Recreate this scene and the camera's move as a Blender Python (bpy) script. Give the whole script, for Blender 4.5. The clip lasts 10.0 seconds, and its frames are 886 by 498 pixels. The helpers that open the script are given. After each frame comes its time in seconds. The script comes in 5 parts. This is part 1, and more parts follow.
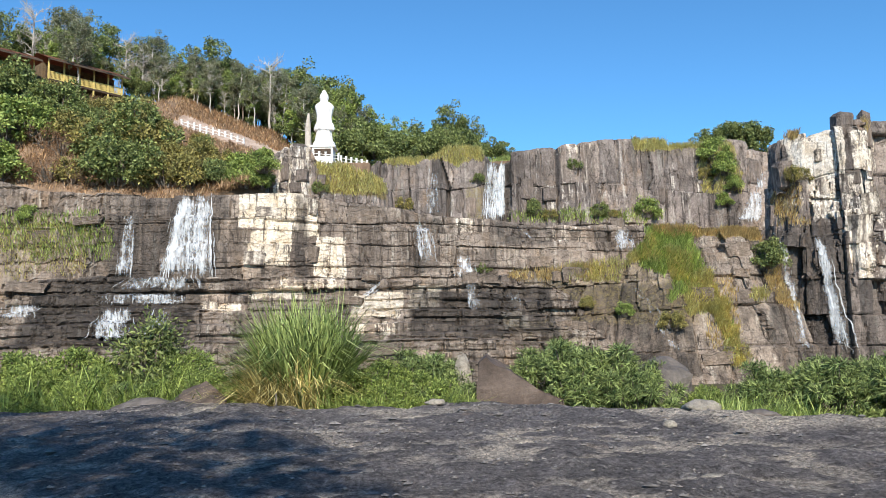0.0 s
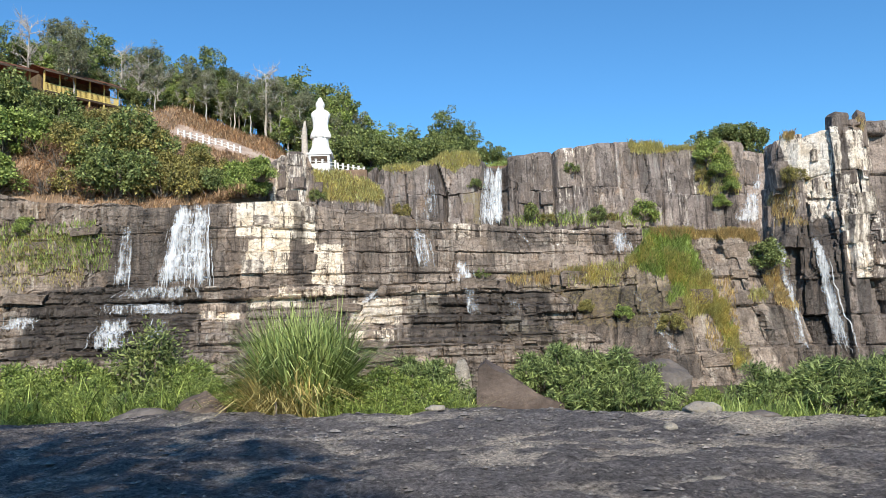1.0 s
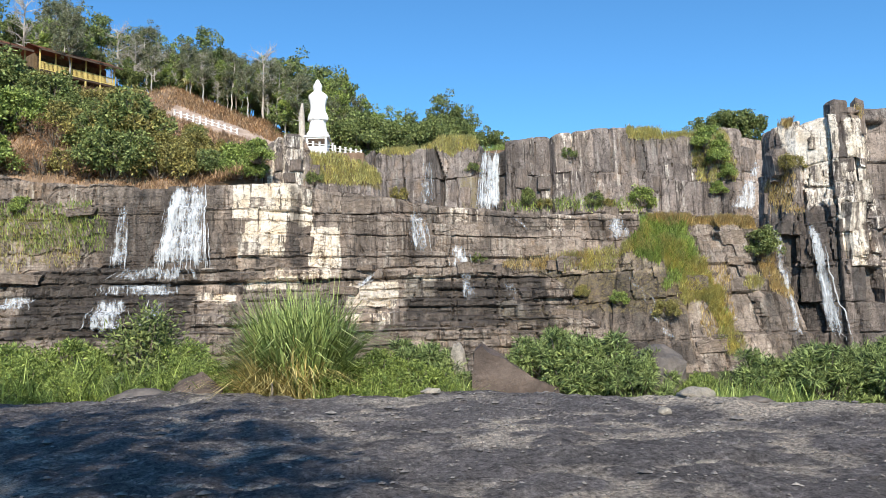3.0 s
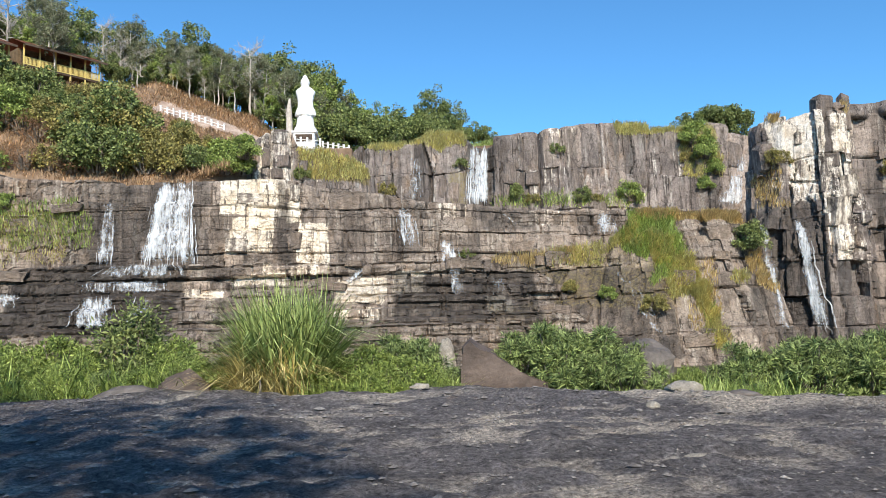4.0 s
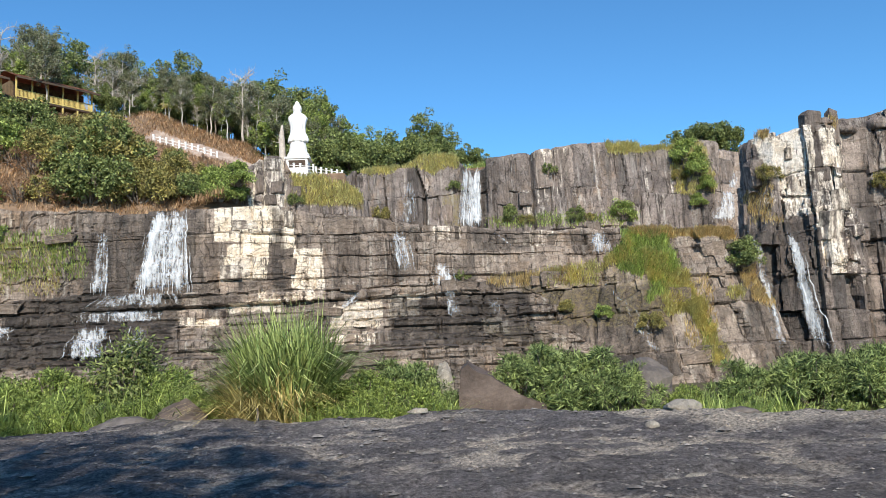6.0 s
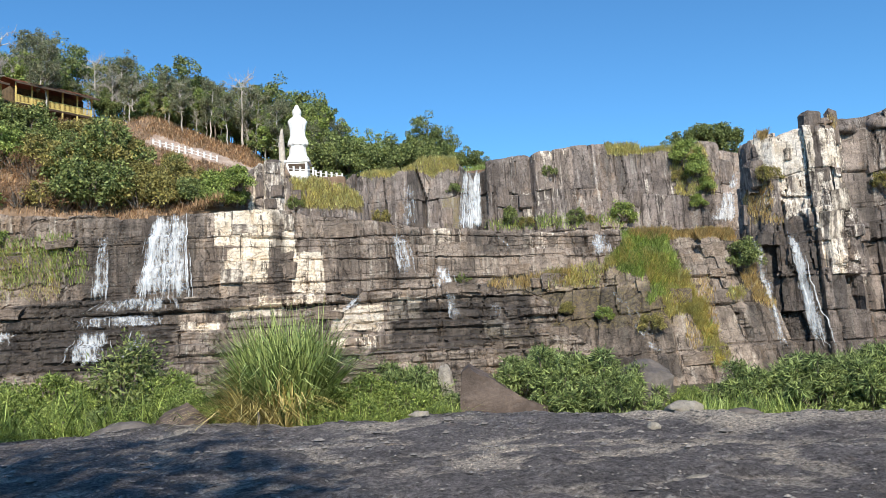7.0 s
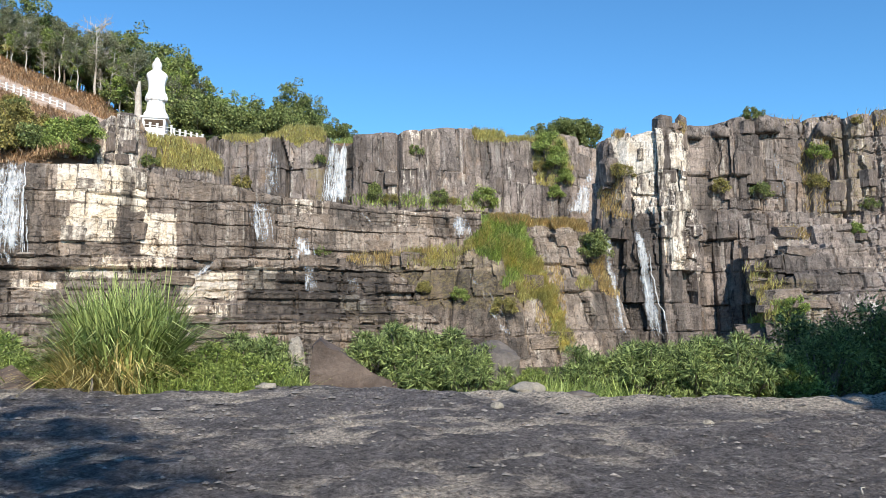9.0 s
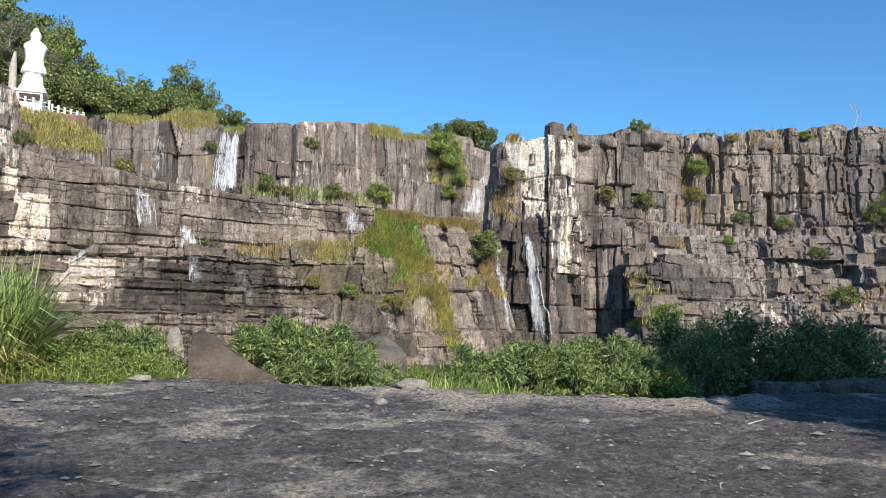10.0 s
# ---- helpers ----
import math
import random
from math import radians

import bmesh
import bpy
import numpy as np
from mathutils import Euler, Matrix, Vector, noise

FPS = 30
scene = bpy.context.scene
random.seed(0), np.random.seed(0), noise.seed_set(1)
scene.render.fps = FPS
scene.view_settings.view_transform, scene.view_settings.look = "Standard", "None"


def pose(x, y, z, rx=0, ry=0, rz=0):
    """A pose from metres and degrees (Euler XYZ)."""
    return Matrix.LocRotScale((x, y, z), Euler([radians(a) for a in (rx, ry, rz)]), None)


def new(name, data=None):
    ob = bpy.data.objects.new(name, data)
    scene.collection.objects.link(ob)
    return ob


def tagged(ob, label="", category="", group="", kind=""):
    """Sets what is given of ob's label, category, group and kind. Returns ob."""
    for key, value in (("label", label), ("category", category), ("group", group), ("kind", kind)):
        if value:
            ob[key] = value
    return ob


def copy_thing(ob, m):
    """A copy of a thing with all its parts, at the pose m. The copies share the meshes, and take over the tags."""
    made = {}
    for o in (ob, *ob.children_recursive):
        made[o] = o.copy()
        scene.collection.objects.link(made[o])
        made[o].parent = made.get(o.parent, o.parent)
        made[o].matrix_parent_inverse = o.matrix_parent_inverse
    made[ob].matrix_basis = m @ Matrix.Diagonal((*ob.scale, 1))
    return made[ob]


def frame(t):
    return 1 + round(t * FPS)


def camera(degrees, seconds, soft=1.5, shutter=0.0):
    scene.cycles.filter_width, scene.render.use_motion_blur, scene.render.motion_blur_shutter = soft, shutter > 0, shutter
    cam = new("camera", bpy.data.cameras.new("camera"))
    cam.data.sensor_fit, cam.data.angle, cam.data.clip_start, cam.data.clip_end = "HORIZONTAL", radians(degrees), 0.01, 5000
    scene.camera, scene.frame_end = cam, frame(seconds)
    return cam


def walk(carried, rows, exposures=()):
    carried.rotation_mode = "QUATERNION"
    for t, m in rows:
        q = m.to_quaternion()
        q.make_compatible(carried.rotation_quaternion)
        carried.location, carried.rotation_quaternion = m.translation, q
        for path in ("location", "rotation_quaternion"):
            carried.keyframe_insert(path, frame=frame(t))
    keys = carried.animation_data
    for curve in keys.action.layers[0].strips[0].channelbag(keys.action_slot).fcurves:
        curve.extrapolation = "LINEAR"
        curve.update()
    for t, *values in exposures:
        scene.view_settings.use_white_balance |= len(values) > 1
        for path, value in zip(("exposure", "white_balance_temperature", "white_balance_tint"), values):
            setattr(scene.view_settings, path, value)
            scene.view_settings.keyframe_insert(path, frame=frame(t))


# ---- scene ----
cam = camera(58.68, 10.0, 0.6)
ROWS = [
    (0.0, 0.0, -0.0, 1.4, 96.3, 0.69, 0.08),
    (0.5, 0.003, -0.009, 1.404, 96.57, 1.15, 0.04),
    (1.0, 0.004, 0.003, 1.401, 96.71, 1.55, 0.04),
    (1.5, -0.002, -0.016, 1.404, 96.84, 1.82, 0.04),
    (2.0, 0.003, -0.005, 1.401, 96.79, 1.86, 0.04),
    (2.5, 0.004, 0.001, 1.395, 96.4, 1.63, -0.05),
    (3.0, -0.005, -0.005, 1.39, 95.55, 1.02, -0.27),
    (4.5, -0.004, 0.036, 1.384, 95.2, 1.6, -1.4),
    (5.0, -0.013, 0.009, 1.392, 95.72, 1.94, -1.36),
    (5.5, -0.012, -0.003, 1.406, 96.42, 2.39, -1.33),
    (7.0, -0.006, 0.005, 1.408, 97.02, 2.95, -1.26),
    (7.5, -0.006, 0.01, 1.406, 97.04, 3.33, -1.2),
    (8.0, -0.003, 0.022, 1.405, 96.87, 2.62, -1.42),
    (8.5, -0.0, 0.027, 1.402, 96.27, 1.2, -4.34),
    (9.0, 0.053, 0.08, 1.392, 95.05, 0.09, -11.63),
    (9.5, 0.093, 0.111, 1.382, 95.19, -0.72, -18.28),
    (10.0, 0.109, 0.118, 1.368, 94.96, -1.57, -19.62),
]
walk(cam, [(t, pose(x, y, z, rx, ry, rz)) for t, x, y, z, rx, ry, rz in ROWS],
     [(0, 0.36), (1, 0.30), (2, 0.33), (3, 0.38), (4.5, 0.38), (5.5, 0.31), (7, 0.27), (7.5, 0.31), (8.5, 0.39), (9, 0.36), (9.5, 0.33), (10, 0.31)])

# ---- world and sun ----
SUN_UP, SUN_TURN = 33.0, -6.0          # degrees above the horizon; heading of the light to the right of +y
world = bpy.data.worlds.new("sky")
scene.world = world
world.use_nodes = True
wn = world.node_tree.nodes
wn.clear()
sky = wn.new("ShaderNodeTexSky")
sky.sky_type, sky.sun_disc = "NISHITA", False
sky.sun_elevation, sky.sun_rotation = radians(SUN_UP), radians(180 + SUN_TURN)
sky.altitude, sky.air_density, sky.dust_density, sky.ozone_density = 900, 1.0, 0.5, 1.0
back = wn.new("ShaderNodeBackground")
back.inputs[1].default_value = 0.117
wout = wn.new("ShaderNodeOutputWorld")
tint = wn.new("ShaderNodeMix")          # the film's blue
tint.data_type, tint.blend_type = "RGBA", "MULTIPLY"
tint.inputs[0].default_value, tint.inputs[7].default_value = 1.0, (0.48, 0.95, 1.27, 1)
world.node_tree.links.new(sky.outputs[0], tint.inputs[6])
world.node_tree.links.new(tint.outputs[2], back.inputs[0])
world.node_tree.links.new(back.outputs[0], wout.inputs[0])

sun_data = bpy.data.lights.new("sun", "SUN")
sun_data.energy, sun_data.angle, sun_data.color = 5.0, radians(0.5), (1.0, 0.91, 0.785)
sun = new("sun", sun_data)
sun.matrix_world = pose(0, -20, 60, 90 - SUN_UP, 0, -SUN_TURN)

# ---- materials ----


def nodes_of(name):
    m = bpy.data.materials.new(name)
    m.use_nodes = True
    nt = m.node_tree
    nt.nodes.clear()
    out = nt.nodes.new("ShaderNodeOutputMaterial")
    return m, nt, out


def node(nt, kind, **sets):
    n = nt.nodes.new(kind)
    for k, v in sets.items():
        if isinstance(v, bpy.types.NodeSocket):
            nt.links.new(v, n.inputs[k.replace("_", " ")])
        else:
            n.inputs[k.replace("_", " ")].default_value = v
    return n


def scaled(nt, sx, sy, sz):
    tc = nt.nodes.new("ShaderNodeTexCoord")
    mp = node(nt, "ShaderNodeMapping", Scale=(sx, sy, sz))
    nt.links.new(tc.outputs["Object"], mp.inputs["Vector"])
    return mp.outputs[0]


def noise_tex(nt, vec, scale, detail=6.0, rough=0.6):
    return node(nt, "ShaderNodeTexNoise", Vector=vec, Scale=scale, Detail=detail, Roughness=rough).outputs["Fac"]


def ramp(nt, fac, stops):
    r = nt.nodes.new("ShaderNodeValToRGB")
    nt.links.new(fac, r.inputs[0])
    while len(r.color_ramp.elements) < len(stops):
        r.color_ramp.elements.new(0.5)
    for e, (p, c) in zip(r.color_ramp.elements, stops):
        e.position, e.color = p, (*c, 1) if len(c) == 3 else c
    return r.outputs[0]


def grey(v):
    return (v, v, v)


def mix(nt, fac, a, b, kind="MIX"):
    n = nt.nodes.new("ShaderNodeMix")
    n.data_type, n.blend_type = "RGBA", kind
    for i, v in ((0, fac), (6, a), (7, b)):
        if isinstance(v, bpy.types.NodeSocket):
            nt.links.new(v, n.inputs[i])
        elif i == 0:
            n.inputs[0].default_value = v
        else:
            n.inputs[i].default_value = (*v, 1)
    return n.outputs[2]


def maths(nt, op, a, b):
    n = nt.nodes.new("ShaderNodeMath")
    n.operation = op
    for i, v in enumerate((a, b)):
        if isinstance(v, bpy.types.NodeSocket):
            nt.links.new(v, n.inputs[i])
        else:
            n.inputs[i].default_value = v
    return n.outputs[0]


def surface(nt, out, colour, rough=0.9, bump=None, strength=0.5, distance=0.1, metal=0.0):
    p = nt.nodes.new("ShaderNodeBsdfPrincipled")
    p.inputs["Metallic"].default_value = metal
    p.inputs["Specular IOR Level"].default_value = 0.3
    for key, v in (("Base Color", colour), ("Roughness", rough)):
        if isinstance(v, bpy.types.NodeSocket):
            nt.links.new(v, p.inputs[key])
        else:
            p.inputs[key].default_value = (*v, 1) if key == "Base Color" else v
    if bump is not None:
        b = node(nt, "ShaderNodeBump", Height=bump, Strength=strength, Distance=distance)
        nt.links.new(b.outputs[0], p.inputs["Normal"])
    nt.links.new(p.outputs[0], out.inputs[0])
    return p


def rock_material(name, dark, mid, pale, banded=1.0, bleached=0.0):
    """Weathered basalt: grey-brown skin, bleached and black drip streaks, wet, darker and mossy patches from the mesh's
    stain attribute (r pale, g wet and darker, b moss, a block tone).
    """
    m, nt, out = nodes_of(name)
    at = nt.nodes.new("ShaderNodeAttribute")
    at.attribute_name = "stain"
    sep = nt.nodes.new("ShaderNodeSeparateColor")
    nt.links.new(at.outputs["Color"], sep.inputs[0])
    flat = scaled(nt, 1, 1, 1)
    big = noise_tex(nt, flat, 0.22, 5, 0.6)
    patch = noise_tex(nt, flat, 0.9, 7, 0.68)
    rust = noise_tex(nt, scaled(nt, 1, 1, 0.7), 0.55, 7, 0.66)
    grain = noise_tex(nt, flat, 5.5, 9, 0.75)
    pits = noise_tex(nt, flat, 17.0, 6, 0.72)
    curtain = noise_tex(nt, scaled(nt, 0.75, 0.75, 0.06), 1.0, 7, 0.68)
    drip = noise_tex(nt, scaled(nt, 2.1, 2.1, 0.13), 1.0, 7, 0.7)
    soot = noise_tex(nt, scaled(nt, 1.5, 1.5, 0.09), 1.7, 7, 0.7)
    band = noise_tex(nt, scaled(nt, 0.22, 0.22, 2.4), 1.0, 8, 0.7)
    base = mix(nt, ramp(nt, maths(nt, "ADD", maths(nt, "MULTIPLY", big, 0.5), maths(nt, "MULTIPLY", patch, 0.5)), [(0.40, grey(0)), (0.60, grey(1))]), dark, mid)
    base = mix(nt, ramp(nt, rust, [(0.54, grey(0)), (0.68, grey(0.55))]), base, (0.30, 0.205, 0.13))
    base = mix(nt, ramp(nt, band, [(0.54, grey(0)), (0.64, grey(0.22 * banded))]), base, tuple(c * 0.5 for c in dark))
    base = mix(nt, ramp(nt, drip, [(0.545, grey(0)), (0.63, grey(0.6))]), base, tuple(c * 0.62 for c in pale))
    base = mix(nt, ramp(nt, curtain, [(0.50, grey(0)), (0.58, grey(0.6))]), base, tuple(c * 0.55 for c in dark))
    ragged = maths(nt, "ADD", maths(nt, "MULTIPLY", drip, 1.1), maths(nt, "ADD", maths(nt, "MULTIPLY", grain, 0.3), maths(nt, "MULTIPLY", patch, 0.5)))
    bleach = maths(nt, "ADD", maths(nt, "MAXIMUM", sep.outputs[0], bleached), maths(nt, "SUBTRACT", ragged, 0.95))
    chalk = mix(nt, ramp(nt, patch, [(0.38, grey(0)), (0.62, grey(1))]), tuple(c * q for c, q in zip(pale, (0.74, 0.68, 0.60))), pale)
    base = mix(nt, ramp(nt, bleach, [(0.50, grey(0)), (0.64, grey(0.95))]), base, chalk)
    base = mix(nt, ramp(nt, soot, [(0.565, grey(0)), (0.60, grey(0.85))]), base, tuple(c * 0.4 for c in dark))
    wet = maths(nt, "ADD", sep.outputs[1], maths(nt, "MULTIPLY", maths(nt, "SUBTRACT", drip, 0.5), 1.2))
    base = mix(nt, ramp(nt, wet, [(0.25, grey(0)), (0.8, grey(0.8))]), base, (0.036, 0.031, 0.028))
    moss = maths(nt, "ADD", sep.outputs[2], maths(nt, "MULTIPLY", maths(nt, "SUBTRACT", grain, 0.5), 1.5))
    base = mix(nt, ramp(nt, moss, [(0.3, grey(0)), (0.7, grey(0.9))]), base, (0.16, 0.13, 0.045))
    info = nt.nodes.new("ShaderNodeObjectInfo")
    tone = maths(nt, "FRACT", maths(nt, "ADD", at.outputs["Alpha"], info.outputs["Random"]), 0.0)
    base = mix(nt, 1.0, base, ramp(nt, tone, [(0.0, grey(0.80)), (0.6, grey(1.0)), (1.0, (1.28, 1.24, 1.18))]), "MULTIPLY")
    base = mix(nt, 0.9, base, ramp(nt, grain, [(0.30, grey(0.5)), (0.5, grey(1.0)), (0.70, grey(1.5))]), "MULTIPLY")
    base = mix(nt, 0.8, base, ramp(nt, pits, [(0.32, grey(0.72)), (0.5, grey(1.0)), (0.68, grey(1.22))]), "MULTIPLY")
    wob = nt.nodes.new("ShaderNodeVectorMath")
    wob.operation = "MULTIPLY_ADD"
    wavy = node(nt, "ShaderNodeTexNoise", Vector=flat, Scale=1.1, Detail=5.0)
    nt.links.new(wavy.outputs["Color"], wob.inputs[0])
    wob.inputs[1].default_value = (0.8, 0.8, 0.8)
    nt.links.new(scaled(nt, 0.8, 0.8, 0.45 if banded < 0.5 else 1.4), wob.inputs[2])
    vor = nt.nodes.new("ShaderNodeTexVoronoi")
    vor.feature = "DISTANCE_TO_EDGE"
    vor.inputs["Scale"].default_value = 0.9
    nt.links.new(wob.outputs[0], vor.inputs["Vector"])
    crack = ramp(nt, vor.outputs["Distance"], [(0.0, grey(0)), (0.035, grey(1))])
    base = mix(nt, 0.6, base, maths(nt, "MAXIMUM", maths(nt, "MAXIMUM", crack, ramp(nt, patch, [(0.48, grey(0)), (0.55, grey(1))])), 0.25), "MULTIPLY")
    rough = maths(nt, "SUBTRACT", 0.92, maths(nt, "MULTIPLY", sep.outputs[1], 0.5))
    height = maths(nt, "ADD", maths(nt, "ADD", grain, maths(nt, "MULTIPLY", pits, 0.2)), maths(nt, "ADD", maths(nt, "MULTIPLY", band, 0.3 * banded), maths(nt, "MULTIPLY", crack, 0.15)))
    surface(nt, out, base, rough, height, 1.0, 0.16)
    return m


def leaf_material(name, dark, light, translucent=0.25):
    m, nt, out = nodes_of(name)
    geo = nt.nodes.new("ShaderNodeNewGeometry")
    col = ramp(nt, geo.outputs["Random Per Island"], [(0.0, dark), (0.4, tuple(0.55 * a + 0.45 * b for a, b in zip(dark, light))), (0.75, light), (1.0, tuple(min(1, c * 1.4) for c in light))])
    patch = noise_tex(nt, scaled(nt, 1, 1, 1), 0.8, 3, 0.6)
    col = mix(nt, 0.6, col, ramp(nt, patch, [(0.3, (0.55, 0.6, 0.6)), (0.7, (1.3, 1.2, 1.0))]), "MULTIPLY")
    p = surface(nt, out, col, 0.55)
    tr = nt.nodes.new("ShaderNodeBsdfTranslucent")
    nt.links.new(col, tr.inputs[0])
    ms = nt.nodes.new("ShaderNodeMixShader")
    ms.inputs[0].default_value = translucent
    nt.links.new(p.outputs[0], ms.inputs[1])
    nt.links.new(tr.outputs[0], ms.inputs[2])
    nt.links.new(ms.outputs[0], out.inputs[0])
    return m


def mottled(name, dark, light, scale, rough=0.85, bump=0.4, distance=0.03):
    m, nt, out = nodes_of(name)
    v = scaled(nt, 1, 1, 1)
    a, b = noise_tex(nt, v, scale, 7, 0.65), noise_tex(nt, v, scale * 9, 5, 0.7)
    col = mix(nt, ramp(nt, a, [(0.35, grey(0)), (0.65, grey(1))]), dark, light)
    col = mix(nt, 0.5, col, ramp(nt, b, [(0.3, grey(0.55)), (0.7, grey(1.3))]), "MULTIPLY")
    surface(nt, out, col, rough, maths(nt, "ADD", a, b), bump, distance)
    return m


def slab_material(name):
    """Dark pitted rock with pale crusts and rusty spots; the mesh's stain attribute (r) marks dust and sand."""
    m, nt, out = nodes_of(name)
    at = nt.nodes.new("ShaderNodeAttribute")
    at.attribute_name = "stain"
    sep = nt.nodes.new("ShaderNodeSeparateColor")
    nt.links.new(at.outputs["Color"], sep.inputs[0])
    v = scaled(nt, 1, 1, 1)
    broad = noise_tex(nt, v, 0.8, 7, 0.66)
    mid = noise_tex(nt, v, 4.2, 10, 0.8)
    fine = noise_tex(nt, v, 16.0, 9, 0.8)
    col = mix(nt, ramp(nt, mid, [(0.34, grey(0)), (0.66, grey(1))]), (0.085, 0.078, 0.079), (0.285, 0.258, 0.255))
    col = mix(nt, 0.8, col, ramp(nt, broad, [(0.36, grey(0.62)), (0.6, grey(1.2))]), "MULTIPLY")
    crust = noise_tex(nt, v, 2.3, 9, 0.75)
    col = mix(nt, ramp(nt, crust, [(0.57, grey(0)), (0.63, grey(0.7))]), col, (0.44, 0.41, 0.38))
    sand = mix(nt, ramp(nt, fine, [(0.3, grey(0)), (0.7, grey(1))]), (0.40, 0.345, 0.29), (0.68, 0.60, 0.51))
    dust = maths(nt, "ADD", sep.outputs[0], maths(nt, "MULTIPLY", maths(nt, "SUBTRACT", mid, 0.5), 1.0))
    col = mix(nt, ramp(nt, dust, [(0.36, grey(0)), (0.95, grey(0.9))]), col, sand)
    rust = noise_tex(nt, v, 0.55, 6, 0.66)
    col = mix(nt, ramp(nt, rust, [(0.62, grey(0)), (0.74, grey(0.5))]), col, (0.38, 0.25, 0.17))
    col = mix(nt, 0.95, col, ramp(nt, fine, [(0.37, grey(0.3)), (0.5, grey(1.0)), (0.63, grey(1.8))]), "MULTIPLY")
    grit = nt.nodes.new("ShaderNodeTexVoronoi")
    grit.inputs["Scale"].default_value = 5.0
    nt.links.new(v, grit.inputs["Vector"])
    col = mix(nt, ramp(nt, grit.outputs["Distance"], [(0.09, grey(0.85)), (0.13, grey(0))]), col, (0.46, 0.43, 0.39))
    surface(nt, out, col, 0.95, maths(nt, "ADD", mid, maths(nt, "MULTIPLY", fine, 0.5)), 1.0, 0.19)
    return m


def water_material(name):
    """Broken white water; the mesh's stain attribute (r) gives how dense it runs."""
    m, nt, out = nodes_of(name)
    at = nt.nodes.new("ShaderNodeAttribute")
    at.attribute_name = "stain"
    sep = nt.nodes.new("ShaderNodeSeparateColor")
    nt.links.new(at.outputs["Color"], sep.inputs[0])
    a = noise_tex(nt, scaled(nt, 5.5, 5.5, 0.7), 1.0, 9, 0.75)
    b = noise_tex(nt, scaled(nt, 1, 1, 1), 2.4, 6, 0.7)
    dense = maths(nt, "ADD", maths(nt, "MULTIPLY", a, 0.7), maths(nt, "MULTIPLY", b, 0.3))
    dense = maths(nt, "ADD", dense, maths(nt, "MULTIPLY", sep.outputs[0], 0.36))
    p = surface(nt, out, (0.74, 0.78, 0.82), 0.4)
    tr = nt.nodes.new("ShaderNodeBsdfTransparent")
    ms = nt.nodes.new("ShaderNodeMixShader")
    nt.links.new(ramp(nt, dense, [(0.60, grey(0.0)), (0.70, grey(0.4)), (0.92, grey(0.95))]), ms.inputs[0])
    nt.links.new(tr.outputs[0], ms.inputs[1])
    nt.links.new(p.outputs[0], ms.inputs[2])
    nt.links.new(ms.outputs[0], out.inputs[0])
    return m


ROCK = rock_material("weathered_basalt", (0.15, 0.12, 0.10), (0.395, 0.325, 0.268), (0.84, 0.76, 0.65))
ROCK_UP = rock_material("columnar_basalt", (0.15, 0.126, 0.114), (0.325, 0.275, 0.247), (0.86, 0.80, 0.72), 0.15)
ROCK_PALE = rock_material("bleached_basalt", (0.16, 0.135, 0.115), (0.36, 0.305, 0.26), (0.80, 0.72, 0.61), 0.6, 0.55)
SLAB = slab_material("dusty_flat_rock")
STONE = mottled("boulder_rock", (0.08, 0.072, 0.068), (0.19, 0.168, 0.155), 1.2, 0.85, 0.8, 0.06)
PALE_STONE = mottled("pale_stone", (0.36, 0.325, 0.28), (0.66, 0.6, 0.52), 5.0, 0.9, 1.0, 0.08)
GRIT = mottled("grit", (0.075, 0.07, 0.07), (0.31, 0.288, 0.27), 3.0)
GROUND = mottled("river_bed_earth", (0.06, 0.06, 0.03), (0.14, 0.11, 0.07), 0.4)
HILL = mottled("dry_hill_earth", (0.15, 0.10, 0.065), (0.31, 0.215, 0.145), 0.5)
WATER = water_material("falling_water")
BARK = mottled("bark", (0.12, 0.10, 0.08), (0.28, 0.24, 0.20), 3.0)
PALE_BARK = mottled("pale_bark", (0.36, 0.32, 0.28), (0.58, 0.53, 0.47), 3.0)
BROWN_ROCK = mottled("brown_rock", (0.075, 0.058, 0.05), (0.155, 0.12, 0.102), 1.6, 0.85, 0.6, 0.04)
CLAY = mottled("pale_clay", (0.33, 0.24, 0.185), (0.52, 0.41, 0.335), 1.0, 0.9, 0.8, 0.1)
LEAF_DARK = leaf_material("dark_leaves", (0.045, 0.07, 0.025), (0.28, 0.335, 0.125))
LEAF_MID = leaf_material("green_leaves", (0.06, 0.1, 0.022), (0.36, 0.45, 0.135))
LEAF_WILLOW = leaf_material("narrow_leaves", (0.02, 0.045, 0.014), (0.34, 0.43, 0.17))
LEAF_OLIVE = leaf_material("olive_leaves", (0.09, 0.085, 0.03), (0.4, 0.36, 0.13))
LEAF_GREY = leaf_material("grey_green_leaves", (0.075, 0.085, 0.05), (0.27, 0.29, 0.18))
LEAF_RUST = leaf_material("rusty_leaves", (0.13, 0.08, 0.05), (0.32, 0.19, 0.11))
GRASS = leaf_material("green_grass", (0.17, 0.25, 0.06), (0.54, 0.64, 0.23), 0.42)
TUSSOCK = leaf_material("tussock_blades", (0.07, 0.11, 0.03), (0.46, 0.56, 0.22), 0.15)
STRAW = leaf_material("straw_blades", (0.27, 0.23, 0.08), (0.68, 0.58, 0.28), 0.2)
GRASS_YELLOW = leaf_material("yellowing_grass", (0.44, 0.4, 0.15), (0.76, 0.7, 0.33), 0.42)
GRASS_RUST = leaf_material("rusty_dry_grass", (0.24, 0.15, 0.09), (0.58, 0.40, 0.25), 0.35)
GRASS_DRY = leaf_material("dry_grass", (0.42, 0.31, 0.14), (0.76, 0.6, 0.32), 0.42)
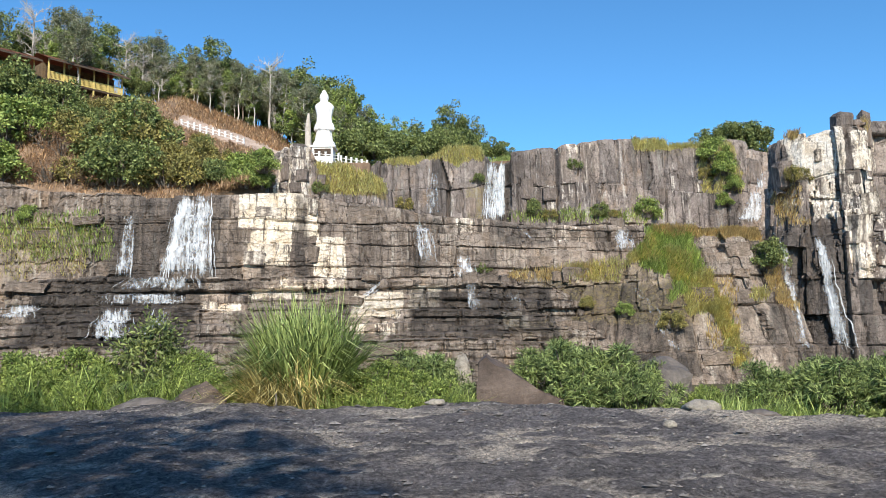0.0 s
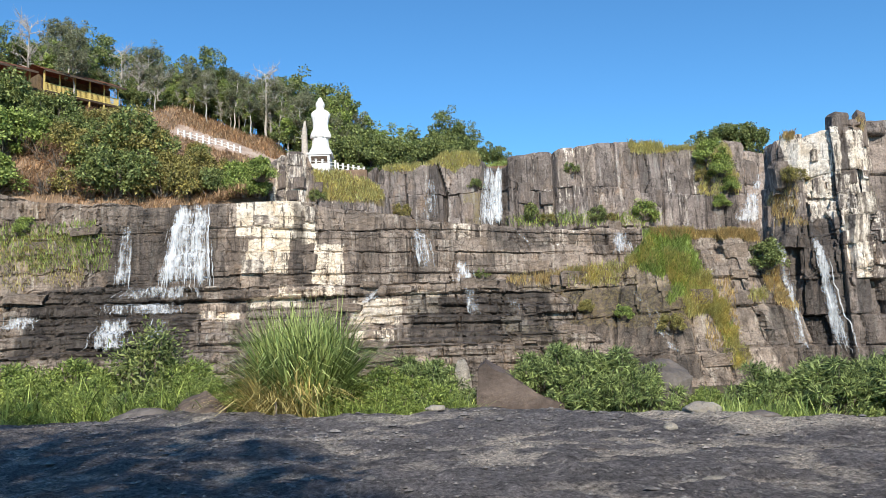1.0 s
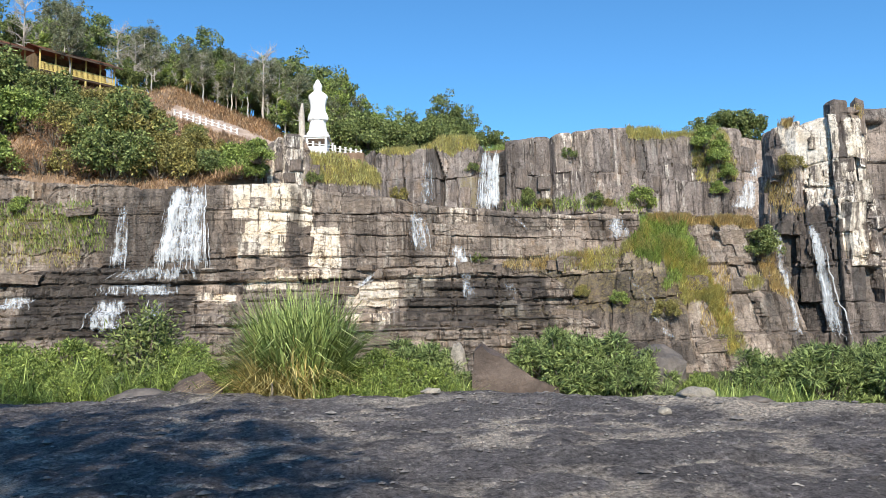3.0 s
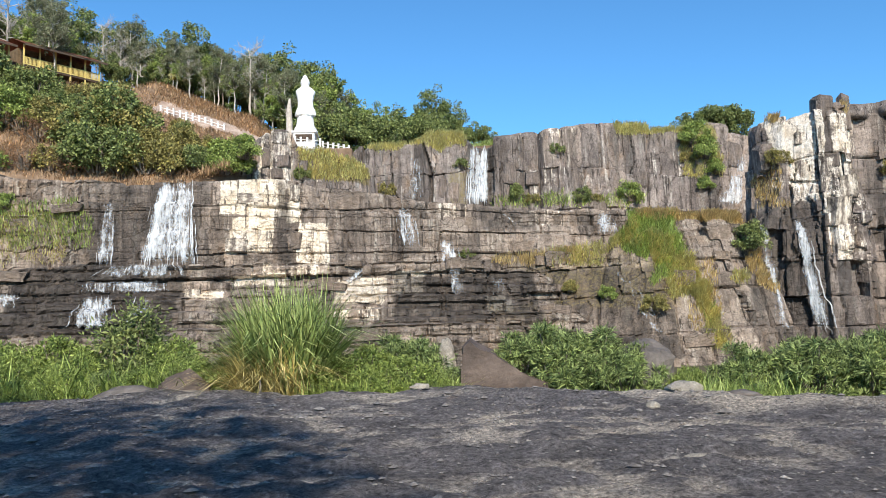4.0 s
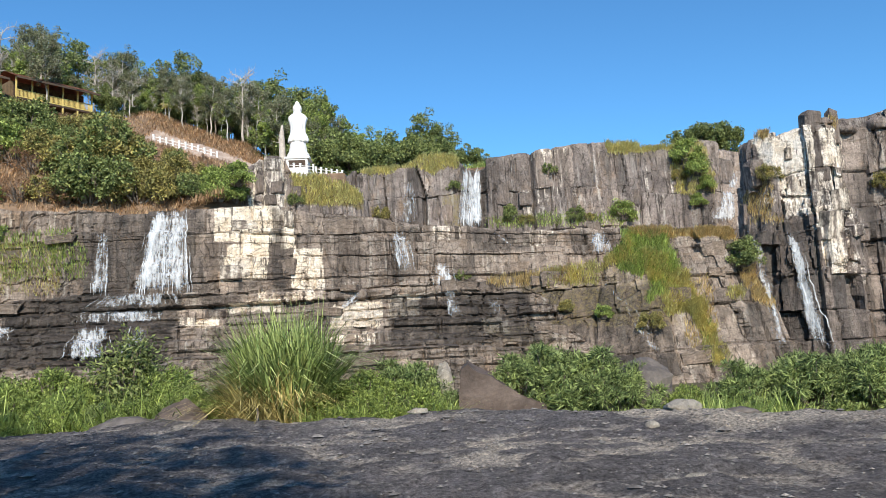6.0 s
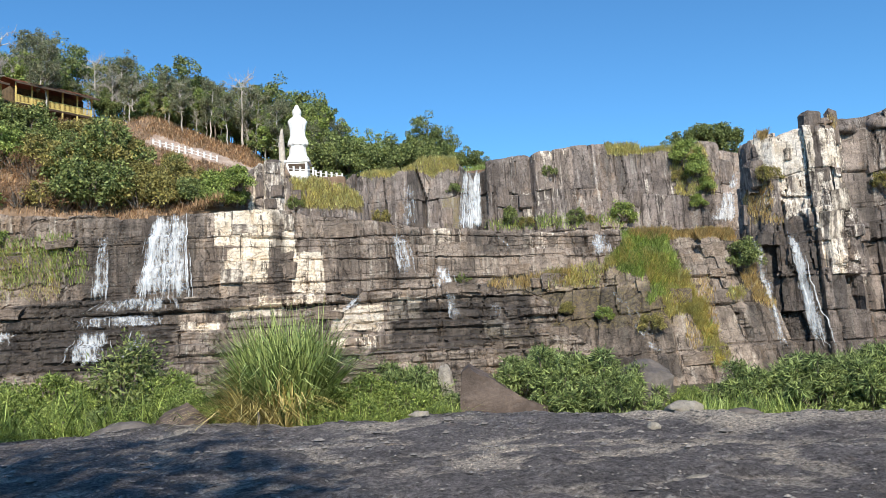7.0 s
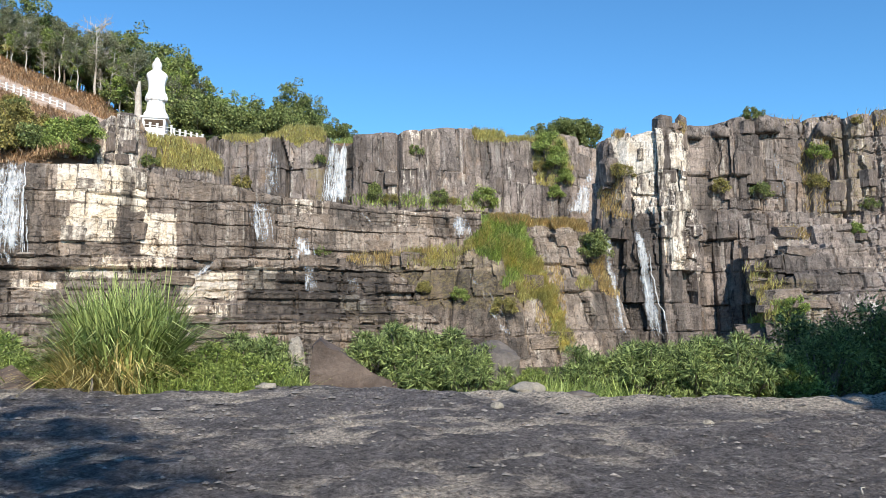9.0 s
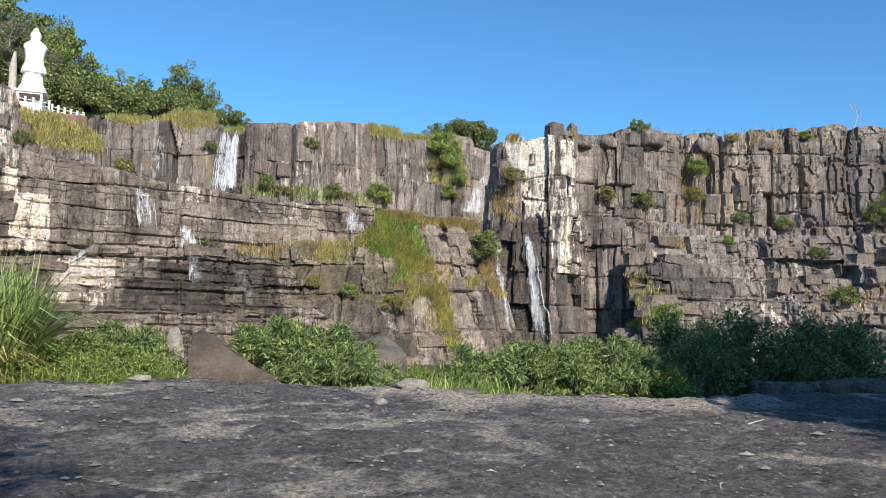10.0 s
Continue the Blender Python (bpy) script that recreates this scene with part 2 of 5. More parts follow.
WHITE_PAINT = mottled("white_paint", (0.74, 0.73, 0.70), (0.82, 0.81, 0.79), 1.5, 0.6, 0.1)
YELLOW_PAINT = mottled("yellow_paint", (0.55, 0.42, 0.13), (0.68, 0.54, 0.20), 1.5, 0.6, 0.1)
# deep brown puts the veranda roof's shade into the wall colour
SHADED_WALL = mottled("shaded_boards", (0.10, 0.07, 0.04), (0.2, 0.14, 0.08), 2.0)
ROOF_RED = mottled("rusty_roof", (0.22, 0.09, 0.05), (0.34, 0.15, 0.09), 1.5, 0.7)
# dark timber, also the painted shade of openings
DARK_WOOD_AND_SHADE = mottled("dark_wood_and_shade", (0.05, 0.035, 0.025), (0.10, 0.07, 0.05), 2.0)

# ---- mesh helpers ----


def grid_hash(*k):
    """A number from 0 to 1 for each cell, from whole-number keys."""
    h = np.zeros(np.broadcast(*k).shape, dtype=np.uint64)
    for i, v in enumerate(k):
        h = (h ^ (np.asarray(v).astype(np.int64).astype(np.uint64) + np.uint64(0x9E3779B97F4A7C15 + i * 77))) * np.uint64(0xBF58476D1CE4E5B9)
        h ^= h >> np.uint64(29)
    return ((h >> np.uint64(11)) & np.uint64(0xFFFFFF)).astype(float) / float(0xFFFFFF)


def wave(x, y, z=0.0, seed=0):
    """Smooth lattice noise from -1 to 1."""
    x, y, z = np.broadcast_arrays(np.asarray(x, float), np.asarray(y, float), np.asarray(z, float))
    i, j, k = np.floor(x), np.floor(y), np.floor(z)
    u, v, w = x - i, y - j, z - k
    u, v, w = u * u * (3 - 2 * u), v * v * (3 - 2 * v), w * w * (3 - 2 * w)
    total = 0.0
    for a in (0, 1):
        for b in (0, 1):
            for c in (0, 1):
                total = total + grid_hash(i + a, j + b, k + c, np.full(x.shape, seed)) * (u if a else 1 - u) * (v if b else 1 - v) * (w if c else 1 - w)
    return total * 2 - 1


def fbm(x, y, z=0.0, octaves=4, seed=0):
    total, amp = 0.0, 1.0
    for o in range(octaves):
        total = total + amp * wave(np.asarray(x) * 2 ** o, np.asarray(y) * 2 ** o, np.asarray(z) * 2 ** o, seed + o)
        amp *= 0.5
    return total / 1.9


def mesh_of(name, verts, faces, material=None, smooth=False, stain=None):
    """A mesh from arrays: verts (n, 3) and faces (m, 3 or 4)."""
    me = bpy.data.meshes.new(name)
    verts, faces = np.asarray(verts, dtype=np.float32), np.asarray(faces, dtype=np.int32)
    k = faces.shape[1]
    me.vertices.add(len(verts))
    me.vertices.foreach_set("co", verts.ravel())
    me.loops.add(faces.size)
    me.loops.foreach_set("vertex_index", faces.ravel())
    me.polygons.add(len(faces))
    me.polygons.foreach_set("loop_start", np.arange(0, faces.size, k, dtype=np.int32))
    me.polygons.foreach_set("use_smooth", np.full(len(faces), smooth))
    if stain is not None:
        at = me.attributes.new("stain", "FLOAT_COLOR", "POINT")
        at.data.foreach_set("color", stain.astype(np.float32).ravel())
    me.update(calc_edges=True)
    me.validate()
    if material is not None:
        me.materials.append(material)
    return me


def sheet_faces(rows, cols):
    a = np.arange(rows * cols).reshape(rows, cols)
    return np.stack([a[:-1, :-1], a[:-1, 1:], a[1:, 1:], a[1:, :-1]], -1).reshape(-1, 4)


def bm_mesh(name, bm, material, smooth=False):
    me = bpy.data.meshes.new(name)
    bm.to_mesh(me)
    bm.free()
    me.materials.append(material)
    for p in me.polygons:
        p.use_smooth = smooth
    return me


def part(name, me, parent, label=""):
    ob = new(name, me)
    ob.parent = parent
    return tagged(ob, label)


def thing(name, m, label, category, group="", kind=""):
    ob = new(name)
    ob.matrix_world = m
    return tagged(ob, label, category, group, kind)


def box(bm, x0, x1, y0, y1, z0, z1, bevel=0.0):
    r = bmesh.ops.create_cube(bm, size=1, matrix=Matrix.Translation(((x0 + x1) / 2, (y0 + y1) / 2, (z0 + z1) / 2)) @ Matrix.Diagonal((x1 - x0, y1 - y0, z1 - z0, 1)))
    if bevel:
        edges = {e for v in r["verts"] for e in v.link_edges}
        bmesh.ops.bevel(bm, geom=list(edges), offset=bevel, segments=1, affect="EDGES")


def lerp(x, table):
    return np.interp(x, [p[0] for p in table], [p[1] for p in table])


# ---- rock walls ----
class Wall:
    """One rock face: uneven beds cut by joints, which follow a plan line from a foot height to a top height, with a cap running back."""

    def __init__(self, name, plan, foot, top, label, material=ROCK, column=2.2, course=0.9, relief=0.45, lean=0.08, steps=(), cap=8.0,
                 cap_rise=0.0, step=0.105, pale=(), wet=(), moss=(), broken=(), seed=1, crag=0.35, upright=0.6):
        xs, ys = np.array([p[0] for p in plan], float), np.array([p[1] for p in plan], float)
        run = np.r_[0, np.cumsum(np.hypot(np.diff(xs), np.diff(ys)))]
        n = int(run[-1] / step)
        x = np.interp(np.linspace(0, run[-1], n), run, xs)
        y = lerp(x, plan)
        s = np.r_[0, np.cumsum(np.hypot(np.diff(x), np.diff(y)))]
        nx, ny = np.gradient(y, s), -np.gradient(x, s)
        zf, zt = lerp(x, foot), lerp(x, top)

        def pillar(s, z):
            return s / (column * 1.7) + 0.6 * wave(s * 0.25, z * 0.07, 0, seed + 9)

        def cells(k, *keys):
            return grid_hash(*keys, np.full(np.broadcast(*keys).shape, seed + k))

        head = pillar(s, zt)
        side = np.abs(head - np.floor(head) - 0.5) * 2
        zt = zt + crag * (cells(71, np.floor(head)) - 0.5) - 0.4 * crag * side ** 4 + 0.14 * fbm(s * 0.9, 3.3, 0, 4, seed)
        rows = max(8, int((zt - zf).max() / step))
        h = np.linspace(0, 1, rows)[:, None]
        z = zf + (zt - zf) * h
        S, X = np.broadcast_to(s, z.shape), np.broadcast_to(x, z.shape)
        # beds of uneven thickness, each broken into long stretches and these into blocks
        zz = z / course + 0.4 * fbm(S * 0.05, z * 0.1, 0, 3, seed + 3) + 0.5 * wave(z / course * 0.7, 1.0, 0, seed + 5) + 0.05 * fbm(S * 0.9, z * 0.5, 0, 3, seed + 4)
        iz = np.floor(zz)
        stretch = np.floor(S / (column * 3.2) + 3 * cells(1, iz) + 0.4 * wave(S * 0.2, iz, 0, seed + 2))
        width = column * (0.5 + 1.0 * cells(2, iz, stretch))
        q = (S + 9 * cells(3, iz)) / width + 0.12 * wave(S * 0.8, z * 0.8, 0, seed + 7)
        ix = np.floor(q)
        bigq = pillar(S, z)
        bx, bz = np.floor(bigq), np.floor(iz / 3 + cells(4, np.floor(bigq)))
        bed_gap = np.minimum(zz - iz, iz + 1 - zz) * course
        joint_gap = np.minimum(q - ix, ix + 1 - q) * width
        big_gap = np.minimum(bigq - bx, bx + 1 - bigq) * column * 1.7
        pick = cells(5, ix, iz)
        block = np.where(pick < 0.45, 0.0, cells(6, ix, iz) - 0.5) * 2
        out = relief * (upright * (1.3 * cells(7, bx) + 0.7 * cells(8, bx, bz) - 1.0) + (1 - upright) * (1.5 * (cells(9, iz, stretch) - 0.5) + 0.5 * block) + 0.16 * block)
        out = out - 0.8 * relief * (pick > 0.95)
        out = out - 0.2 * np.clip(1 - bed_gap / 0.11, 0, 1) * (cells(10, iz, stretch) > 0.15 + 0.4 * upright)
        out = out - 0.24 * np.clip(1 - joint_gap / 0.1, 0, 1) * (cells(11, ix, iz) > 0.3)
        out = out - 0.9 * relief * np.clip(1 - big_gap / 0.2, 0, 1) * cells(12, bx)
        out = out + 0.5 * relief * fbm(S * 0.12, z * 0.1, 0, 3, seed + 11) + 0.09 * fbm(S * 0.7, z * 0.6, 0, 5, seed + 13)
        # stretches where the face is shattered into small blocks
        shatter = np.full(z.shape, 0.12)
        for x0, x1, z0, z1, amount in broken:
            d = np.maximum(np.maximum(x0 - X, X - x1), np.maximum(z0 - z, z - z1)) + 0.8 * fbm(S * 0.5, z * 0.5, 0, 3, seed + 15)
            shatter = np.maximum(shatter, amount * np.clip(0.5 - d, 0, 1))
        small_z = zz * 2.6 / max(course, 0.8) * 0.9 + 0.3 * wave(S * 0.7, z * 0.7, 0, seed + 52)
        small_x = S * 1.5 + 5 * cells(13, np.floor(small_z)) + 0.4 * wave(S * 1.5, z * 1.5, 0, seed + 51)
        chip = cells(14, np.floor(small_x), np.floor(small_z))
        nick = np.minimum(np.abs(small_x - np.floor(small_x) - 0.5), np.abs(small_z - np.floor(small_z) - 0.5))
        out = out + shatter * (1.1 * (chip - 0.5) - 0.5 * (np.maximum(np.abs(small_x - np.floor(small_x) - 0.5), np.abs(small_z - np.floor(small_z) - 0.5)) > 0.43) * (chip > 0.3) + 0.1 * nick)
        # thin layers of the bedded walls
        layer = np.floor(z / (0.3 * course ** 0.5) + 1.6 * fbm(S * 0.05, z * 0.15, 0, 3, seed + 43))
        out = out + 0.16 * (1 - upright) * (cells(15, layer, np.floor(S / (column * 3) + 0.7 * cells(16, layer))) - 0.5)
        out = out - 0.3 * crag * np.clip((h - 0.95) / 0.05, 0, 1) ** 2
        back_by = lean * (z - zf)
        for f, d in steps:
            wob = f + 0.035 * fbm(S * 0.12, f * 9, 0, 3, seed + 17) + 0.03 * (grid_hash(np.floor(S / (column * 2.3)), np.full(S.shape, int(f * 99))) - 0.5)
            back_by = back_by + d * (h > wob)
        off = out - back_by
        FX, FY = X + nx * off, y + ny * off
        self.x, self.y, self.z = FX.copy(), FY.copy(), z.copy()
        m = max(4, int(cap / 0.5))
        g = (np.arange(1, m + 1) / m)[:, None]
        CX, CY = FX[-1] + cap * g * FX[-1] / FY[-1], FY[-1] + cap * g
        CZ = zt + cap_rise * g + 0.25 * np.minimum(1, g * 4) * fbm(CX * 0.5, CY * 0.5, 0, 3, seed + 19)
        px, py, pz = np.vstack([FX, CX]), np.vstack([FY, CY]), np.vstack([z, CZ])
        stain = np.zeros((px.size, 4))
        blot = fbm(px * 0.55, pz * 0.5, 0, 4, seed + 23).ravel()
        cell = np.vstack([cells(29, ix, iz), np.full(CX.shape, 0.5)]).ravel() - 0.5
        for k, spots in enumerate((pale, wet, moss)):
            for x0, x1, z0, z1, amount in spots:
                d = np.maximum(np.maximum(x0 - px, px - x1) / 0.4, np.maximum(z0 - pz, pz - z1) / 0.4).ravel()
                rough = 0.8 * blot + (0.5 if k == 0 else 0.1) * cell
                stain[:, k] = np.maximum(stain[:, k], amount * np.clip(0.85 - d + rough, 0, 1))
        tone = cells(37, ix, iz) * 0.45 + 0.55 * cells(41, bx, bz)
        stain[:, 3] = np.vstack([tone, np.broadcast_to(tone[-1], CX.shape)]).ravel() * 0.97
        self.pale, self.wet = stain[:FX.size, 0].reshape(FX.shape), stain[:FX.size, 1].reshape(FX.shape)
        self.ob = new(name, mesh_of(name, np.c_[px.ravel(), py.ravel(), pz.ravel()], sheet_faces(*px.shape), material, False, stain))
        tagged(self.ob, label, "cliff", "", "structure")

    def front(self, x, z):
        """The y of the face at (x, z), the nearest part of it."""
        d = np.abs(self.x - x) + np.abs(self.z - z) * 1.5
        near = self.y[d < 0.45]
        return float(near.min()) if near.size else float(self.y.ravel()[d.argmin()])

    def fronts(self, xs, zs):
        """The same for many places of a small stretch."""
        near = (self.x > xs.min() - 0.8) & (self.x < xs.max() + 0.8) & (self.z > zs.min() - 0.8) & (self.z < zs.max() + 0.8)
        px, py, pz = self.x[near], self.y[near], self.z[near]
        return np.array([py[np.argsort(np.abs(px - a) + 1.5 * np.abs(pz - b))[:10]].min() for a, b in zip(xs.ravel(), zs.ravel())]).reshape(xs.shape)

    def spots(self, x0, x1, z0, z1, count, seed=0, uneven=True):
        """Random places on the face inside a stretch of it."""
        ragged = 1.1 * fbm(self.x * 0.7, self.z * 0.7, 0, 3, seed)
        depth = np.minimum(np.minimum(self.x - x0, x1 - self.x), np.minimum(self.z - z0, z1 - self.z) * 1.2)
        inside = np.flatnonzero(depth + ragged * min(1.0, 0.5 * min(x1 - x0, z1 - z0)) > 0.25) if uneven else np.flatnonzero(depth > 0)
        rng = np.random.default_rng(seed)
        if not len(inside):
            return np.zeros((0, 3))
        pick = rng.choice(inside, count)
        p = np.c_[self.x.ravel()[pick], self.y.ravel()[pick], self.z.ravel()[pick]]
        return p + rng.normal(0, 0.07, p.shape)


# ---- plants ----
def leaves(points, ways, length, width, rng, droop=0.0):
    """Pointed, folded leaves: two triangles each."""
    n = len(points)
    ways = ways / np.maximum(np.linalg.norm(ways, axis=1, keepdims=True), 1e-6)
    side = np.cross(ways, rng.normal(size=(n, 3)))
    side /= np.maximum(np.linalg.norm(side, axis=1, keepdims=True), 1e-6)
    up = np.cross(side, ways)
    l = length * rng.uniform(0.6, 1.3, (n, 1))
    w = width * rng.uniform(0.7, 1.3, (n, 1))
    base, tip = points, points + ways * l + np.array([0, 0, -1]) * droop * l
    mid = points + ways * l * 0.45 + up * w * 0.2
    v = np.stack([base, mid + side * w, tip, mid - side * w], 1).reshape(-1, 3)
    i = np.arange(n)[:, None] * 4
    return v, np.vstack([np.hstack([i, i + 1, i + 2]), np.hstack([i, i + 2, i + 3])])


def blades(points, height, width, rng, lean=0.5, bend=0.6, heading=None):
    """Grass blades: each a tapering, bending ribbon of three pieces."""
    n = len(points)
    a = rng.uniform(0, 2 * math.pi, n)
    out = np.c_[np.cos(a), np.sin(a), np.zeros(n)]
    if heading is not None:
        out = out * 0.6 + heading
    h = height * rng.uniform(0.45, 1.15, (n, 1))
    l = lean * rng.uniform(0.1, 1.2, (n, 1))
    b = bend * rng.uniform(0.2, 1.3, (n, 1))
    side = np.cross(out, [0, 0, 1.0])
    side /= np.maximum(np.linalg.norm(side, axis=1, keepdims=True), 1e-6)
    w = width * rng.uniform(0.6, 1.3, (n, 1))
    rows = []
    for k, taper in ((0.0, 0.8), (0.4, 1.0), (0.75, 0.7), (1.0, 0.08)):
        c = points + out * h * (l * k + b * k * k * 0.6) + np.array([0, 0, 1.0]) * h * (k - 0.45 * b * k * k * k)
        rows += [c + side * w * taper, c - side * w * taper]
    v = np.stack(rows, 1).reshape(-1, 3)
    i = np.arange(n)[:, None] * 8
    f = np.vstack([np.hstack([i + 2 * k, i + 2 * k + 1, i + 2 * k + 3, i + 2 * k + 2]) for k in range(3)])
    return v, f


def tube(path, radii, sides=6):
    """A tapering tube along a path: verts and faces."""
    path = np.asarray(path, float)
    d = np.gradient(path, axis=0)
    d /= np.maximum(np.linalg.norm(d, axis=1, keepdims=True), 1e-6)
    ref = np.where(np.abs(d[:, 2:3]) > 0.9, np.array([[1.0, 0, 0]]), np.array([[0, 0, 1.0]]))
    u = np.cross(d, ref)
    u /= np.maximum(np.linalg.norm(u, axis=1, keepdims=True), 1e-6)
    w = np.cross(d, u)
    a = np.linspace(0, 2 * math.pi, sides, endpoint=False)
    v = path[:, None] + np.asarray(radii)[:, None, None] * (u[:, None] * np.cos(a)[None, :, None] + w[:, None] * np.sin(a)[None, :, None])
    n = len(path)
    idx = np.arange(n * sides).reshape(n, sides)
    nxt = np.roll(idx, -1, 1)
    f = np.stack([idx[:-1], nxt[:-1], nxt[1:], idx[1:]], -1).reshape(-1, 4)
    return v.reshape(-1, 3), f


def joined(pieces):
    vs, fs, k = [], [], 0
    for v, f in pieces:
        vs.append(v)
        fs.append(np.asarray(f) + k)
        k += len(v)
    return np.vstack(vs), np.vstack(fs)


def limbs(height, spread, count, rng, girth, first=0.35, twigs=0, wander=0.25):
    """A trunk with limbs; returns the pieces and the limb ends."""
    t = np.linspace(0, 1, 7)
    sway = np.c_[np.cumsum(rng.normal(0, wander * 0.4, 7)), np.cumsum(rng.normal(0, wander * 0.4, 7))] * (t[:, None] > 0)
    trunk = np.c_[sway, t * height]
    pieces = [tube(trunk, girth * (1 - 0.8 * t), 7)]
    ends = [trunk[-1]]
    for i in range(count):
        f = rng.uniform(first, 0.95)
        p = np.array([np.interp(f, t, trunk[:, k]) for k in range(3)])
        a = rng.uniform(0, 2 * math.pi)
        reach = spread * rng.uniform(0.5, 1.0) * (1.15 - 0.6 * f)
        end = p + np.array([math.cos(a) * reach, math.sin(a) * reach, reach * rng.uniform(0.35, 1.0)])
        mid = (p + end) / 2 + rng.normal(0, 0.12 * reach, 3) + np.array([0, 0, -0.05 * reach])
        pieces.append(tube([p, mid, end], [girth * 0.38 * (1.1 - f * 0.5), girth * 0.22, girth * 0.06], 5))
        ends += [end, mid * 0.4 + end * 0.6]
        for j in range(twigs):
            q = p + (end - p) * rng.uniform(0.4, 1.0)
            e2 = q + rng.normal(0, 0.28 * reach, 3) + np.array([0, 0, 0.25 * reach])
            pieces.append(tube([q, (q + e2) / 2 + rng.normal(0, 0.05, 3), e2], [girth * 0.13, girth * 0.08, girth * 0.03], 4))
            ends.append(e2)
    return pieces, np.array(ends)


def leaf_cloud(ends, radius, per_end, length, width, rng, flat=0.75, droop=0.15):
    """Clumps of leaves round the limb ends, with gaps between them."""
    n = len(ends) * per_end
    c = np.repeat(ends, per_end, 0)
    r = np.repeat(rng.uniform(0.6, 1.25, len(ends)), per_end)[:, None] * radius
    d = rng.normal(size=(n, 3))
    d /= np.linalg.norm(d, axis=1, keepdims=True)
    rad = rng.uniform(0.25, 1.0, (n, 1)) ** 0.5
    lump = 0.7 + 0.5 * wave(d[:, 0] * 2 + c[:, 0], d[:, 1] * 2 + c[:, 1], d[:, 2] * 2)[:, None]
    p = c + d * r * rad * lump * np.array([1, 1, flat])
    return leaves(p, d + rng.normal(0, 0.6, (n, 3)) + np.array([0, 0, 0.2]), length, width, rng, droop)


def tree(label, height, spread, girth, count, leaf, seed, crown=True, radius=1.0, per_end=170, size=0.22, bark=BARK, first=0.35, twigs=1, group="hillside trees"):
    rng = np.random.default_rng(seed)
    ob = thing("tree", Matrix(), label, "tree", group)
    pieces, ends = limbs(height, spread, count, rng, girth, first, twigs)
    part("trunk", mesh_of("trunk", *joined(pieces), bark, True), ob)
    if crown:
        part("crown", mesh_of("crown", *leaf_cloud(ends, radius, per_end, size, size * 0.42, rng), leaf), ob)
    return ob


def shrub(label, rx, ry, h, leaf, seed, clumps=16, per_end=260, length=0.14, width=0.02, group="shrubs", name="shrub", droop=0.1, radius=0.42, flat=0.8):
    """A rounded, uneven bush: stems from the ground and clumps of leaves on a dome."""
    rng = np.random.default_rng(seed)
    ob = thing(name, Matrix(), label, "shrub", group)
    a, f = rng.uniform(0, 2 * math.pi, clumps), rng.uniform(0.15, 1.0, clumps) ** 0.6
    u = rng.uniform(0.05, 1, clumps)
    ends = np.c_[np.cos(a) * rx * f * np.sqrt(1 - u * u * 0.85), np.sin(a) * ry * f * np.sqrt(1 - u * u * 0.85), h * (0.12 + 0.78 * u) * rng.uniform(0.8, 1.08, clumps)]
    stems = []
    for e in ends:
        b = np.array([e[0] * 0.25, e[1] * 0.25, 0.0])
        stems.append(tube([b, (b + e) / 2 + np.array([0, 0, 0.1 * h]), e], [0.025 * h, 0.016 * h, 0.006 * h], 4))
    part("branching_stem", mesh_of("branching_stem", *joined(stems), BARK, True), ob)
    part("foliage", mesh_of("foliage", *leaf_cloud(ends, radius * h, per_end, length, width, rng, flat, droop), leaf), ob)
    return ob


def grass_stuff(name, points, height, width, material, label, seed=0, lean=0.5, bend=0.7, heading=None):
    rng = np.random.default_rng(seed)
    ob = new(name, mesh_of(name, *blades(points, height, width, rng, lean, bend, heading), material))
    return tagged(ob, label, "grass", "", "stuff")


# ---- ground ----
g = np.r_[-3000, -1000, -300, -120, np.linspace(-80, 80, 41), 120, 300, 1000, 3000]
GX, GY = np.meshgrid(g, g + 20)
GZ = -1.7 + 0.25 * fbm(GX * 0.11, GY * 0.11, 0, 3, 40) * (np.abs(GX) < 100)
ground = new("ground", mesh_of("ground", np.c_[GX.ravel(), GY.ravel(), GZ.ravel()], sheet_faces(*GX.shape), GROUND, True))
tagged(ground, "brown and green earth of the river bed", "ground", "", "structure")

# the flat rock on which the camera stands
EDGE = [(-30, 16.5), (-14, 17.0), (-9.4, 17.0), (-6.0, 17.4), (-3.3, 16.2), (-1.0, 16.4), (0.9, 17.4), (2.4, 16.6), (3.6, 15.4), (4.4, 13.9), (5.6, 13.0), (6.8, 12.7),
        (8.5, 12.2), (9.6, 12.4), (11.0, 13.2), (30, 13.5)]


def slab_height(x, y):
    swell = 0.15 * fbm(x * 0.22, y * 0.3, 0, 3, 50)
    lump = np.abs(fbm(x * 0.42 + 0.1 * y, y * 0.6 - 0.1 * x, 0, 4, 60))
    z = swell + 0.17 * np.minimum(lump, 0.5) + 0.085 * np.abs(fbm(x * 1.5, y * 1.9, 0, 4, 65)) + 0.036 * fbm(x * 4.5, y * 5, 0, 3, 66) - 0.09
    z = z + 0.15 * np.exp(-((x + 5.2) / 1.6) ** 2 - ((y - 16.6) / 0.9) ** 2)
    z = z + 0.13 * np.exp(-((lerp(x, EDGE) - 0.7 - y) / 0.8) ** 2) * np.clip((x - 3) / 1.5, 0, 1)
    over = y - lerp(x, EDGE) + 0.35 * fbm(x * 0.8, 2.0, 0, 4, 70)
    return z - 0.3 * np.clip(over, 0, 0.4) - 1.9 * np.clip((over - 0.35) / 0.8, 0, 1) ** 1.5


